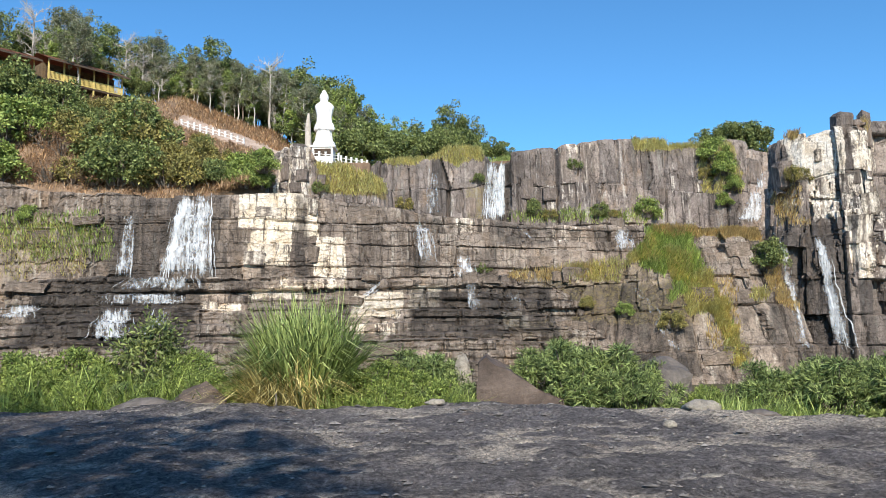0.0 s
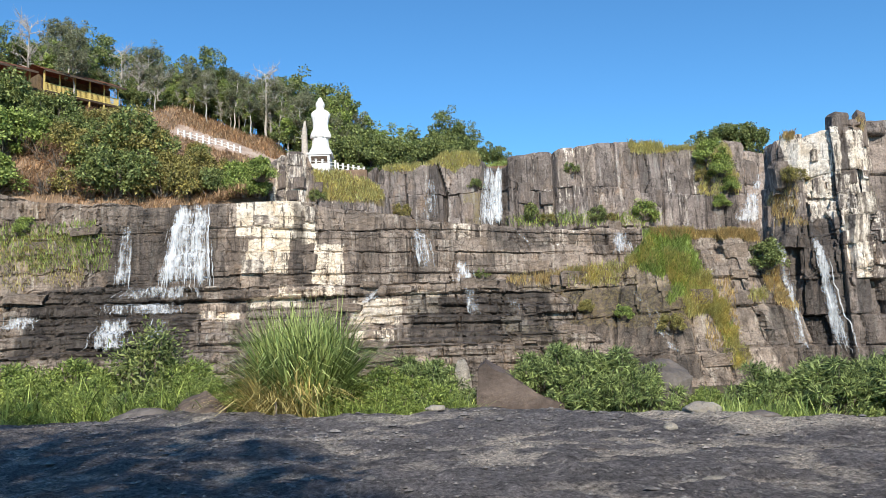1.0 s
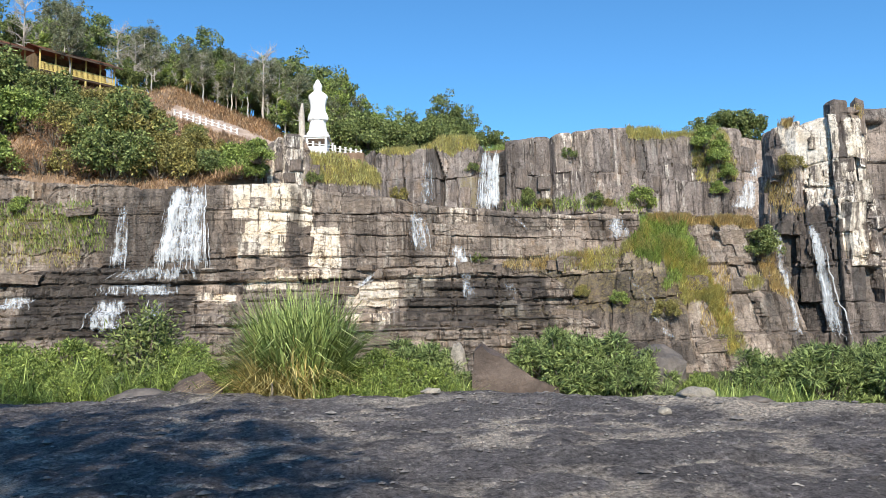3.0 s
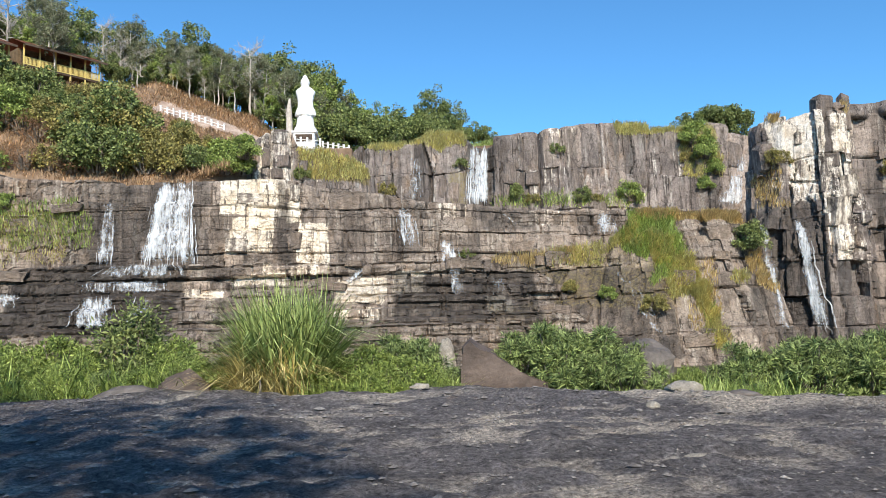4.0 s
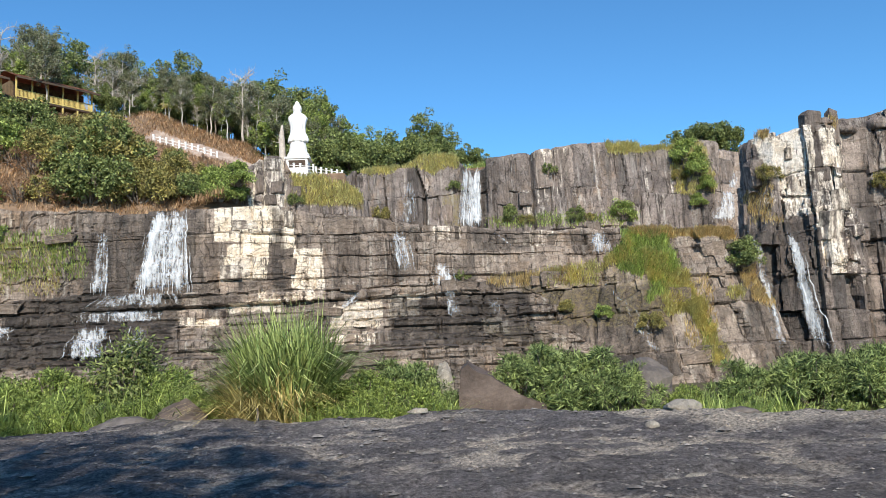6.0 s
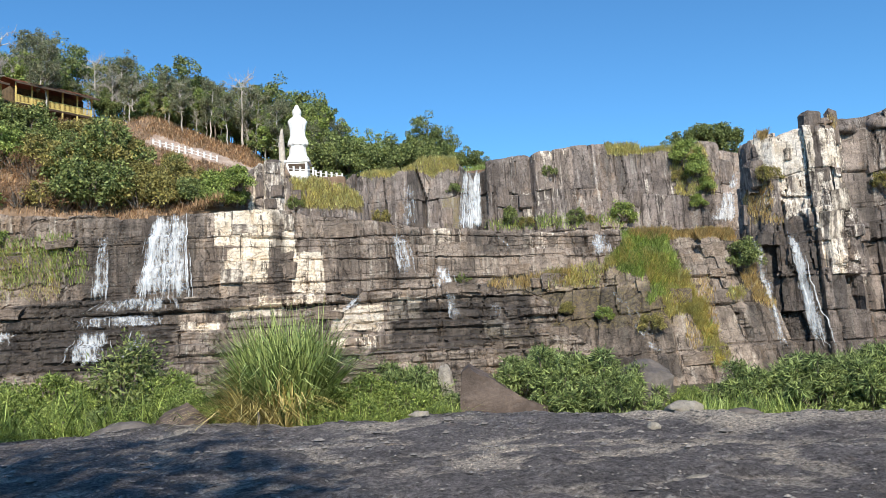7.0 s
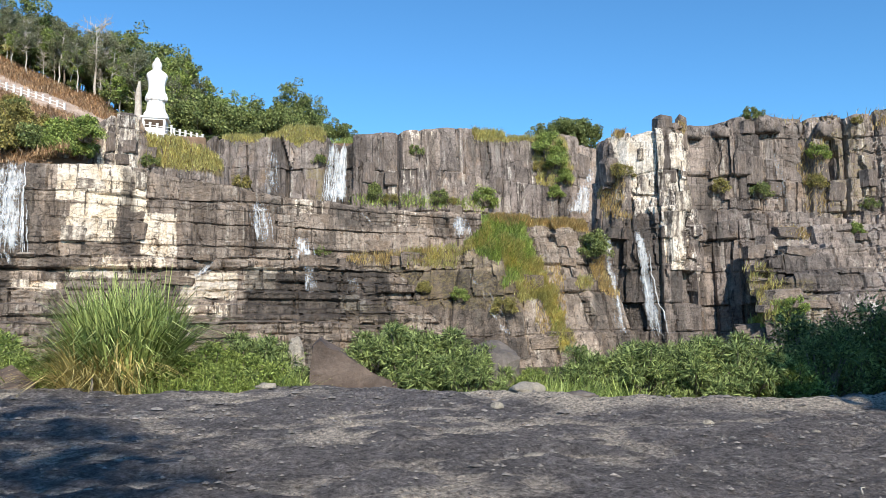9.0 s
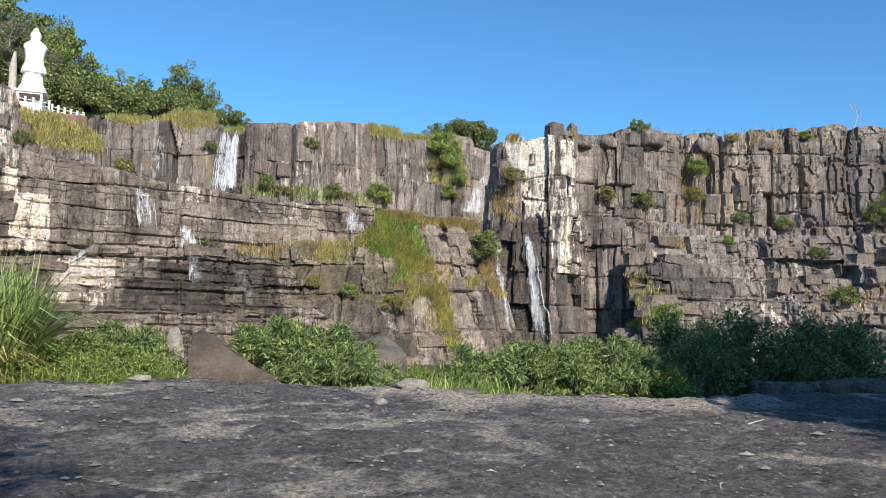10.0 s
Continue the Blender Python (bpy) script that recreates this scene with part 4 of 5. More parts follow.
def balustrade(points, height, posts_at, label):
    """White concrete posts with two rails between them."""
    ob = thing("balustrade", Matrix(), label, "railing", "white railings")
    pts = np.array(points, float)
    d = np.r_[0, np.cumsum(np.linalg.norm(np.diff(pts, axis=0), axis=1))]
    at = np.linspace(0, d[-1], posts_at)
    spots = np.c_[np.interp(at, d, pts[:, 0]), np.interp(at, d, pts[:, 1]), np.interp(at, d, pts[:, 2])]
    bm = bmesh.new()
    box(bm, -0.08, 0.08, -0.08, 0.08, -0.6, height, 0.02)
    box(bm, -0.11, 0.11, -0.11, 0.11, height, height + 0.08, 0.02)
    me = bm_mesh("post", bm, WHITE_PAINT)
    for p in spots:
        q = part("post", me, ob)
        q.location = p
    for a, b in zip(spots[:-1], spots[1:]):
        for k, r in ((0.82, 0.035), (0.45, 0.028), (0.12, 0.035)):
            part("rail", mesh_of("rail", *tube([a + [0, 0, height * k], b + [0, 0, height * k]], [r, r], 6), WHITE_PAINT), ob)
    return ob


balustrade([(-12.9, 71.6, 17.8), (-11.5, 71.0, 17.5), (-9.5, 71.0, 17.3)], 0.85, 7, "white concrete railing round the statue terrace")
balustrade([(-9.3, 71.2, 17.2), (-6.9, 71.2, 16.75)], 0.75, 6, "white concrete railing on the terrace edge")
balustrade([(-25.0, 74, 21.6), (-21.5, 74, 20.6), (-19.0, 74, 19.7)], 0.75, 11, "white concrete railing along the hillside path")

# pale cut bank and worn earth behind the path railing
bx, bk = np.meshgrid(np.linspace(-26, -12.6, 90), np.linspace(0, 1, 14))
deep = 1.0 + 3.4 * np.clip((-13 - bx) / 6, 0.25, 1) + 0.8 * fbm(bx * 0.6, 1.0, 0, 4, 91)
by = 73.2 + 0.3 * np.sin(bx) + deep * bk
bz = np.maximum(hill_height(bx, by) + 0.09, lerp(bx, [(-26, 21.7), (-21.5, 20.4), (-18.4, 19.3), (-12.6, 17.6)]) + 1.6 * bk * deep / 3.6) - 1.6 * (bk < 0.01) + 0.12 * fbm(bx * 1.5, by * 1.5, 0, 4, 90) - 0.9 * np.clip(bk - 0.85, 0, 1)
bank = new("cut_bank", mesh_of("cut_bank", np.c_[bx.ravel(), by.ravel(), bz.ravel()], sheet_faces(*bx.shape), CLAY))
tagged(bank, "pale pinkish clay bank along the path", "bank", "", "structure")
snag = new("tree_stump", mesh_of("tree_stump", *joined([tube([(0, 0, -0.5), (0.03, 0, 1.2), (0.0, 0, 3.2), (0.06, 0, 4.3)], [0.46, 0.34, 0.27, 0.1], 9), tube([(0.1, 0, 0.1), (0.5, -0.1, -0.3)], [0.22, 0.08], 6)]), PALE_BARK, True))
snag.matrix_world = pose(-13.1, 75.5, 19.0)
tagged(snag, "thick pale dead trunk beside the white statue", "tree stump")

# terrace under the statue
bm = bmesh.new()
box(bm, -13.4, -6.6, 71.0, 77, 14.5, 17.35, 0.15)
terrace = new("terrace", bm_mesh("terrace", bm, HILL))
tagged(terrace, "earth terrace carrying the statue", "terrace", "", "structure")

# ---- bungalows on the hill ----


def bungalow(m, length, bays, label):
    ob = thing("bungalow", m, label, "house", "hillside bungalows")
    w = 5.0
    bm = bmesh.new()
    box(bm, 0, length, 0, w, -0.25, 0, 0.03)
    part("deck", bm_mesh("deck", bm, DARK_WOOD_AND_SHADE), ob)
    # wall, its colour darkened for the shade under the roof
    bm = bmesh.new()
    box(bm, 0.1, length - 0.1, 2.0, w, 0, 2.5)
    wall = part("wall", bm_mesh("wall", bm, SHADED_WALL), ob, "timber wall coloured brown for the veranda's shade")
    bm = bmesh.new()
    vs = [bm.verts.new(c) for c in ((-0.5, -1.1, 2.2), (length + 0.5, -1.1, 2.2), (length + 0.5, w / 2, 3.7), (-0.5, w / 2, 3.7), (length + 0.5, w + 0.6, 2.45), (-0.5, w + 0.6, 2.45))]
    bm.faces.new((vs[0], vs[1], vs[2], vs[3]))
    bm.faces.new((vs[3], vs[2], vs[4], vs[5]))
    bmesh.ops.solidify(bm, geom=bm.faces[:], thickness=0.14)
    roof = part("roof", bm_mesh("roof", bm, ROOF_RED), ob, "rusty red sheet roof")
    bm = bmesh.new()
    box(bm, -0.5, length + 0.5, -1.16, -1.1, 1.98, 2.24, 0.01)
    part("fascia", bm_mesh("fascia", bm, DARK_WOOD_AND_SHADE), roof, "dark board along the eaves")
    bm = bmesh.new()
    box(bm, -0.09, 0.09, -0.09, 0.09, -2.6, 2.5, 0.02)
    post_me = bm_mesh("post", bm, YELLOW_PAINT)
    bm = bmesh.new()
    box(bm, -0.035, 0.035, -0.035, 0.035, 0.1, 0.95)
    bal_me = bm_mesh("baluster", bm, YELLOW_PAINT)
    # dark panels on the closed wall stand for the shaded interior
    bm = bmesh.new()
    box(bm, 0.45, length / bays - 0.45, 1.92, 2.04, 0.05, 2.05, 0.02)
    door_me = bm_mesh("doorway", bm, DARK_WOOD_AND_SHADE)
    for i in range(bays + 1):
        part("post", post_me, ob).location = (i * length / bays, 0.1, 0)
    for i in range(bays):
        part("doorway", door_me, wall, "dark panel painted as the shaded inside of a door").location = (i * length / bays, 0, 0)
        for k in range(1, 12):
            part("baluster", bal_me, ob).location = ((i + k / 12) * length / bays, 0.1, 0)
    for z in (0.1, 0.95):
        bm = bmesh.new()
        box(bm, 0.02, length - 0.02, 0.05, 0.15, z - 0.05, z + 0.05, 0.01)
        part("rail", bm_mesh("rail", bm, YELLOW_PAINT), ob)
    return ob


HOUSE_TURN = math.degrees(math.atan2(9.1, 7.5))
bungalow(pose(-38.1, 74.2, 26.75, 0, 0, HOUSE_TURN) @ Matrix.Scale(0.8, 4), 9.4, 5, "yellow wooden bungalow with a veranda and rusty red roof")
bungalow(pose(-43.5, 66.2, 26.0, 0, 0, HOUSE_TURN) @ Matrix.Scale(0.8, 4), 9.8, 4, "yellow wooden bungalow with a veranda among trees")

# ---- trees on the hill ----
LUSH = tree("leafy green tree on the hillside", 6.6, 2.8, 0.14, 22, LEAF_DARK, 101, radius=0.6, per_end=75, size=0.17, first=0.3, twigs=3)
LIGHT = tree("light green tree with an open crown", 6.4, 2.4, 0.12, 20, LEAF_MID, 102, radius=0.5, per_end=62, size=0.16, first=0.4, twigs=3, bark=PALE_BARK)
THIN = tree("slender tree with a sparse grey-green crown", 7.5, 2.1, 0.11, 20, LEAF_GREY, 103, radius=0.42, per_end=55, size=0.13, twigs=4, bark=PALE_BARK, first=0.4)
BARE = tree("bare pale tree without leaves", 7.0, 2.4, 0.13, 22, LEAF_OLIVE, 104, False, twigs=13, bark=PALE_BARK)
LOW = tree("low bushy dark green tree", 3.4, 2.3, 0.14, 18, LEAF_DARK, 105, radius=0.6, per_end=90, size=0.2, first=0.15, twigs=2)


def plant(proto, x, y, scale, turn, z=None, used=set()):
    z = float(hill_height(np.array(float(x)), np.array(float(y)))) - 0.15 if z is None else z
    m = pose(x, y, z, 0, 0, turn) @ Matrix.Scale(1, 4)
    if proto.name not in used:
        used.add(proto.name)
        proto.matrix_world, proto.scale = m, (scale,) * 3
        return proto
    ob = copy_thing(proto, m)
    ob.scale = (scale,) * 3
    return ob


def plant_to(proto, x, y, top, turn):
    """Plants a copy whose highest leaf or twig reaches the height top."""
    high = max(v.co.z for c in PROTO_PARTS[proto.name] for v in c.vertices)
    ground_z = float(hill_height(np.array(float(x)), np.array(float(y)))) - 0.15
    return plant(proto, x, y, max(0.25, (top - ground_z) / high), turn)


PROTO_PARTS = {p.name: [c.data for c in p.children] for p in (LUSH, LIGHT, THIN, BARE, LOW)}
for i, (x, y, top, p) in enumerate([
        (-47.9, 84, 38.0, LUSH), (-45.1, 84, 39.6, BARE), (-38.9, 80, 37.0, THIN), (-43.2, 86, 39.3, THIN), (-36.3, 88, 37.3, BARE), (-40.4, 92, 40.6, LUSH), (-32.7, 88, 37.0, THIN), (-35, 90, 37, BARE),
        (-29.2, 84, 30.5, LIGHT), (-26.5, 88, 36.2, LUSH), (-24, 90, 34.5, THIN), (-29, 91, 35.2, LIGHT), (-18.25, 82, 32.3, BARE), (-21.5, 88, 32.4, LUSH), (-15, 88, 33.1, LUSH), (-17.3, 90, 32.7, LUSH),
        (-12.7, 90, 32.2, LUSH), (-11.6, 87, 29.8, LIGHT), (-10.1, 88, 29.0, THIN), (-8, 90, 28.4, LIGHT), (-5.2, 88, 26.4, LIGHT), (-2.7, 90, 26.6, LUSH), (1.4, 92, 29.4, LUSH), (3.1, 92, 27.6, LUSH), (-0.4, 90, 26.2, LUSH),
        (-33.6, 86, 34.5, BARE), (-31, 85, 33.5, BARE), (-28, 86, 33, THIN), (-23, 86, 32, LIGHT), (-25, 83, 29, THIN), (-22, 82, 28, THIN), (-20, 84, 30, LUSH), (-16, 84, 29, LIGHT), (-13.5, 85, 29, LUSH), (-19, 88, 33, LUSH),
        (-41, 82, 35, LIGHT), (-50, 82, 36, LUSH), (-27, 82, 27, LOW), (-30, 82, 28, LOW), (-24, 84, 27.5, LOW), (-18, 85, 27, LOW), (-15, 82, 25, LOW), (-10, 84, 26, LUSH), (-33, 82, 29.5, LOW), (-37, 84, 33, LUSH), (-46.5, 74, 33.5, LIGHT), (-36.2, 76.4, 34, THIN),
        (-21, 91, 34, THIN), (-26, 91, 35, LUSH), (-31, 90, 35, THIN), (-14, 92, 32.5, LIGHT)]):
    plant_to(p, x, y, top, i * 47)
for i in range(13):
    x = -29.5 + 1.25 * i + (i * 7 % 5) * 0.15
    plant_to((THIN, BARE, THIN, LIGHT)[i % 4], x, 80.2 + (i * 3) % 4 * 0.7, (31.5, 29.5, 33, 30)[i % 4] - 0.22 * (x + 29.5), i * 83)
SKYLINE = [(-52, 39.5), (-45, 39.5), (-40, 38.5), (-37, 37), (-32, 36.8), (-29.5, 33.2), (-26, 36), (-22, 32.8), (-18, 32), (-15, 32.6), (-12, 31.5), (-10, 28.8), (-6, 26.8), (2, 26)]
rng = np.random.default_rng(31)
for i in range(66):
    x, y = rng.uniform(-51, -9), rng.uniform(82.5, 97)
    top = lerp(x * 88 / y, SKYLINE) * y / 88 - rng.uniform(0.4, 4.0)
    plant_to((LUSH, THIN, LIGHT, BARE, THIN, LUSH, THIN)[i % 7], x, y, top, i * 59)
for i in range(7):
    plant(LOW, -31 + i * 2.7, 81 + (i * 5) % 4, 0.28 + 0.06 * (i % 4), i * 61)
for i in range(26):
    x, y = -33 + i * 0.92, 84 + (i * 7) % 9
    plant(LOW, x, y, 0.6 + 0.12 * (i % 4), i * 37)
for i, (x, y, top) in enumerate([(-9.5, 77, 22.3), (-8.1, 78, 22.8), (-6.4, 78, 22.4), (-4.7, 79, 22.1), (-2.4, 80, 22.6), (0, 81, 22.6), (2.2, 82, 23.0), (4.2, 84, 23.2), (6.0, 84, 22.5), (8, 86, 22.0), (-7.2, 81, 24), (-3.5, 83, 24), (0.5, 85, 24.5),
                                 (28.8, 78, 22.7), (30.3, 78, 22.9), (32, 78, 22.6), (27.7, 79, 22.5), (-11, 80, 23)]):
    plant_to(LOW, x, y, top, i * 71)



def palm(m, label, height, fronds, seed):
    """A small palm: a thin trunk and arching fronds, each of a rib and two rows of narrow leaflets."""
    rng = np.random.default_rng(seed)
    ob = thing("palm", m, label, "palm")
    part("trunk", mesh_of("trunk", *tube([(0, 0, -0.2), (0.05, 0, height * 0.5), (0, 0, height)], [0.09, 0.07, 0.06], 7), PALE_BARK, True), ob)
    for k in range(fronds):
        a, lift = 2 * math.pi * k / fronds + rng.uniform(-0.2, 0.2), rng.uniform(0.5, 1.0)
        t = np.linspace(0, 1, 12)[:, None]
        rib = np.array([0, 0, height]) + t * np.array([math.cos(a), math.sin(a), 0]) * 1.3 + np.array([0, 0, 1.0]) * (lift * 1.2 * t - 1.3 * t * t)
        across = np.array([-math.sin(a), math.cos(a), 0])
        ways = np.vstack([across + [0, 0, -0.35], -across + [0, 0, -0.35]])
        v, f = leaves(np.repeat(rib, 2, 0), np.tile(ways, (12, 1)), 0.42, 0.045, rng, 0.2)
        part("frond", mesh_of("frond", v, f, GRASS_YELLOW), ob, "yellow-green arching frond")
    return ob


palm(pose(-26, 81.6, float(hill_height(np.array(-26.0), np.array(81.6))) - 0.1), "small yellow-green palm on the hillside", 1.5, 9, 107)
dead = tree("small bare dead tree on the cliff top", 2.6, 1.0, 0.06, 9, LEAF_OLIVE, 106, False, twigs=4, bark=PALE_BARK, group="cliff-top trees")
plant(dead, 54.4, 50.5, 1.0, 20, 17.7)

# ---- bushes on the slope below the houses ----
BUSH_A = shrub("dense dark green bush on the slope", 2.2, 1.8, 2.8, LEAF_DARK, 201, 46, 120, 0.19, 0.062, "slope bushes", radius=0.22)
BUSH_B = shrub("bright green leafy bush on the slope", 2.0, 1.7, 2.6, LEAF_MID, 202, 44, 120, 0.19, 0.062, "slope bushes", radius=0.22)
BUSH_C = shrub("rusty brown dry bush on the slope", 1.8, 1.5, 2.2, LEAF_RUST, 203, 40, 50, 0.13, 0.03, "slope bushes", radius=0.22)
BUSH_D = shrub("olive green bush with yellowing leaves", 2.0, 1.7, 2.4, LEAF_OLIVE, 204, 42, 110, 0.18, 0.055, "slope bushes", radius=0.22)
rng = np.random.default_rng(9)
for i, (x, y, s, p) in enumerate([
        (-38, 62, 1.5, BUSH_B), (-35, 62, 1.6, BUSH_B), (-37, 66, 1.6, BUSH_A), (-33, 66, 1.3, BUSH_A), (-32, 62.5, 1.0, BUSH_C), (-30.5, 62, 0.9, BUSH_C), (-28, 63, 1.2, BUSH_D), (-26.5, 62, 1.3, BUSH_A),
        (-25, 64, 1.6, BUSH_A), (-27, 66, 1.5, BUSH_D), (-23, 63, 1.3, BUSH_D), (-21.5, 63, 1.3, BUSH_D), (-20, 64, 1.3, BUSH_D), (-18.3, 64, 1.1, BUSH_D), (-16.5, 63.5, 1.25, BUSH_B), (-15, 63.5, 1.2, BUSH_B),
        (-30, 67, 1.0, BUSH_D), (-35, 70, 0.8, BUSH_D), (-32, 70, 0.7, BUSH_C), (-29, 70, 0.8, BUSH_D), (-38.5, 66, 0.7, BUSH_C), (-24, 67, 1.0, BUSH_A), (-21.5, 68, 0.7, BUSH_D), (-18, 67, 0.7, BUSH_C),
        (-35, 73, 0.5, BUSH_C), (-32.5, 75, 0.5, BUSH_C), (-30, 76, 0.5, BUSH_C), (-37.6, 71.2, 0.75, BUSH_D), (-37.5, 71.5, 0.5, BUSH_C), (-36.5, 59.6, 1.5, BUSH_B), (-34.2, 59.4, 1.3, BUSH_B), (-32.2, 59.6, 0.9, BUSH_C), (-30.4, 59.8, 1.0, BUSH_C), (-28.6, 60, 0.9, BUSH_D), (-27, 60, 1.2, BUSH_C), (-25.2, 60.2, 1.4, BUSH_A), (-23.4, 60.4, 1.3, BUSH_A),
        (-21.6, 60.6, 1.3, BUSH_D), (-19.8, 60.8, 1.2, BUSH_D), (-17.9, 61.4, 1.0, BUSH_A), (-27.8, 62.4, 1.4, BUSH_D), (-24.6, 63.4, 1.6, BUSH_D), (-15.8, 61.6, 1.3, BUSH_B), (-14.4, 62.2, 1.1, BUSH_B), (-42, 63, 1.6, BUSH_B), (-33.5, 63, 1.3, BUSH_B), (-31, 63.5, 1.1, BUSH_D), (-29.6, 64.5, 1.1, BUSH_A), (-31.2, 66.5, 0.9, BUSH_C), (-34, 66, 1.1, BUSH_A), (-20.5, 66, 0.9, BUSH_A), (-26, 69, 0.8, BUSH_C), (-22.8, 71, 0.5, BUSH_C), (-19.5, 71, 0.5, BUSH_C), (-17, 69.5, 0.5, BUSH_C)]):
    plant(p, x, y, s * (0.72 if y > 61.5 and x > -24.5 else 1.0), i * 53)

for i, (w, x, z, s, p) in enumerate([
        (upper, 12.4, 16.8, 0.42, BUSH_A), (upper, 8.5, 12.6, 0.6, BUSH_A), (upper, 14.5, 12.4, 0.5, BUSH_A), (upper, 19.2, 12.4, 0.75, BUSH_B), (upper, 3.4, 15.6, 0.4, BUSH_A), (upper, -3.6, 13.0, 0.6, BUSH_D),
        (upper, 27, 16.5, 0.9, BUSH_B), (upper, 26.5, 13.4, 0.55, BUSH_B), (buttress, 24.4, 11.8, 0.5, BUSH_D), (buttress, 35.5, 10.6, 0.55, BUSH_A), (buttress, 47, 9.2, 0.4, BUSH_A),
        (middle, 3.0, 6.0, 0.3, BUSH_A), (slope, 21.6, 5.8, 0.75, BUSH_A), (steps_right, 44.8, 3.2, 0.5, BUSH_A), (steps_right, 41, 7.4, 0.4, BUSH_B), (steps_right, 46, 6.6, 0.35, BUSH_A),
        (bluff, -10.2, 13.4, 0.4, BUSH_A), (middle, -29.5, 10.0, 0.45, BUSH_B), (upper, 10, 12.3, 0.4, BUSH_D), (upper, 16, 12.2, 0.35, BUSH_D), (buttress, 55.5, 11.5, 0.9, BUSH_A), (buttress, 35.6, 16.6, 0.45, BUSH_A), (buttress, 43, 16.2, 0.3, BUSH_D), (buttress, 49.5, 16.9, 0.3, BUSH_B), (buttress, 40.3, 13.6, 0.5, BUSH_B), (buttress, 40.0, 11.4, 0.5, BUSH_D), (steps_right, 32.6, 1.6, 0.5, BUSH_B), (upper, 26.0, 18.0, 0.85, BUSH_B), (upper, 27.6, 15.0, 0.6, BUSH_B), (upper, 25.2, 16.2, 0.5, BUSH_D), (buttress, 32.6, 11.0, 0.5, BUSH_D),
        (buttress, 53.8, 9.8, 0.7, BUSH_A), (buttress, 43.5, 9.6, 0.35, BUSH_A), (slope, 9.4, 3.2, 0.35, BUSH_D), (slope, 14.2, 1.8, 0.5, BUSH_D), (slope, 11.6, 2.6, 0.35, BUSH_B)]):
    plant(p, x, w.front(x, z) + 0.1, s, i * 67, z - 0.3 * s)

# ---- grass on ledges and slopes ----
def on_hill(x0, x1, y0, y1, count, seed):
    r = np.random.default_rng(seed)
    x, y = r.uniform(x0, x1, count), r.uniform(y0, y1, count)
    keep = (x < -25.8) | (x > -13) | (y < 73) | (y > 77.2 - 0.28 * (x + 25.8) * 0.7)        # not on the worn bank
    x, y = x[keep], y[keep]
    return np.c_[x, y, hill_height(x, y) - 0.05]


grass_stuff("hillside_grass", np.vstack([on_hill(-50, -14, 63, 84, 22000, 1), on_hill(-27, -12, 77, 83, 6000, 2)]), 0.55, 0.028, GRASS_RUST, "dry reddish-brown grass on the hillside", 1)
grass_stuff("plateau_grass", np.vstack([on_hill(18, 27, 75.5, 79, 5000, 3), on_hill(-8, 10, 74, 80, 4500, 4)]), 0.45, 0.026, GRASS, "green grass on the cliff top", 2)
grass_stuff("cliff_grass", np.vstack([upper.spots(-6, 4, 17.3, 19.2, 3200, 5), upper.spots(18, 26, 18.6, 20, 2600, 6), upper.spots(24.6, 28.6, 14.5, 19.6, 3200, 7), bluff.spots(-10.3, -5, 13.2, 17, 3600, 8)]),
            0.42, 0.024, GRASS_YELLOW, "yellowing grass hanging on the upper cliff", 3, heading=np.array([0, -0.8, 0]))
grass_stuff("ledge_grass", np.vstack([middle.spots(-33, -23.6, 7, 10.6, 2600, 9), slope.spots(12.5, 17, 5, 8.6, 8400, 10), slope.spots(14.6, 17, 3.6, 6.4, 1800, 11), slope.spots(17.2, 18.6, -0.5, 2.2, 300, 12)]),
            0.5, 0.022, GRASS, "green grass on the rock ledges", 4, heading=np.array([0, -0.7, 0]))
grass_stuff("dry_ledge_grass", np.vstack([slope.spots(14, 24, 7.6, 8.8, 8000, 13), slope.spots(16.6, 19, 0, 5, 700, 14), slope.spots(4, 10, 5, 6.4, 900, 15), buttress.spots(23.4, 25.0, 8.6, 11.8, 800, 16),
                                          buttress.spots(28.5, 31, 14.8, 16.5, 500, 17), buttress.spots(24, 25.2, 14.4, 15.6, 250, 37), buttress.spots(36, 52, 16.2, 18, 350, 38), buttress.spots(44, 47, 15.5, 17, 220, 39), steps_right.spots(35, 38, 6.6, 8.4, 350, 40), steps_right.spots(43, 50, 2.6, 4.5, 500, 41), buttress.spots(39, 41.5, 9, 15.5, 700, 18), slope.spots(21.5, 23.2, 3, 8, 1500, 19)]),
            0.5, 0.022, GRASS_DRY, "dry yellow grass on the rock ledges", 5, heading=np.array([0, -0.7, 0]))
grass_stuff("trailing_grass", np.vstack([slope.spots(12.2, 14.2, 5.8, 8.0, 1800, 30), slope.spots(14.4, 16.8, 4.2, 7.0, 3000, 42), slope.spots(15.6, 17.6, 2.6, 5.2, 3000, 31), slope.spots(16.6, 18.4, 0.8, 3.4, 3000, 43), slope.spots(17.4, 18.9, -1, 1.8, 1200, 32), slope.spots(8, 12, 4.6, 6.6, 900, 33), middle.spots(-34, -25, 5.5, 10, 1500, 34),
                                         steps_right.spots(30.2, 33.0, 0.6, 5, 1600, 35), slope.spots(19.5, 21.5, 3.2, 4.4, 300, 36)]),
            0.55, 0.02, GRASS_YELLOW, "yellow-green grass trailing down the rock", 8, heading=np.array([0, -0.8, 0]), bend=1.1)
grass_stuff("foot_grass", np.vstack([steps_right.spots(31, 34, 0, 2.6, 1500, 20), upper.spots(6, 21, 11.6, 12.8, 1500, 21)]), 0.7, 0.03, GRASS, "green grass at the cliff foot", 6)

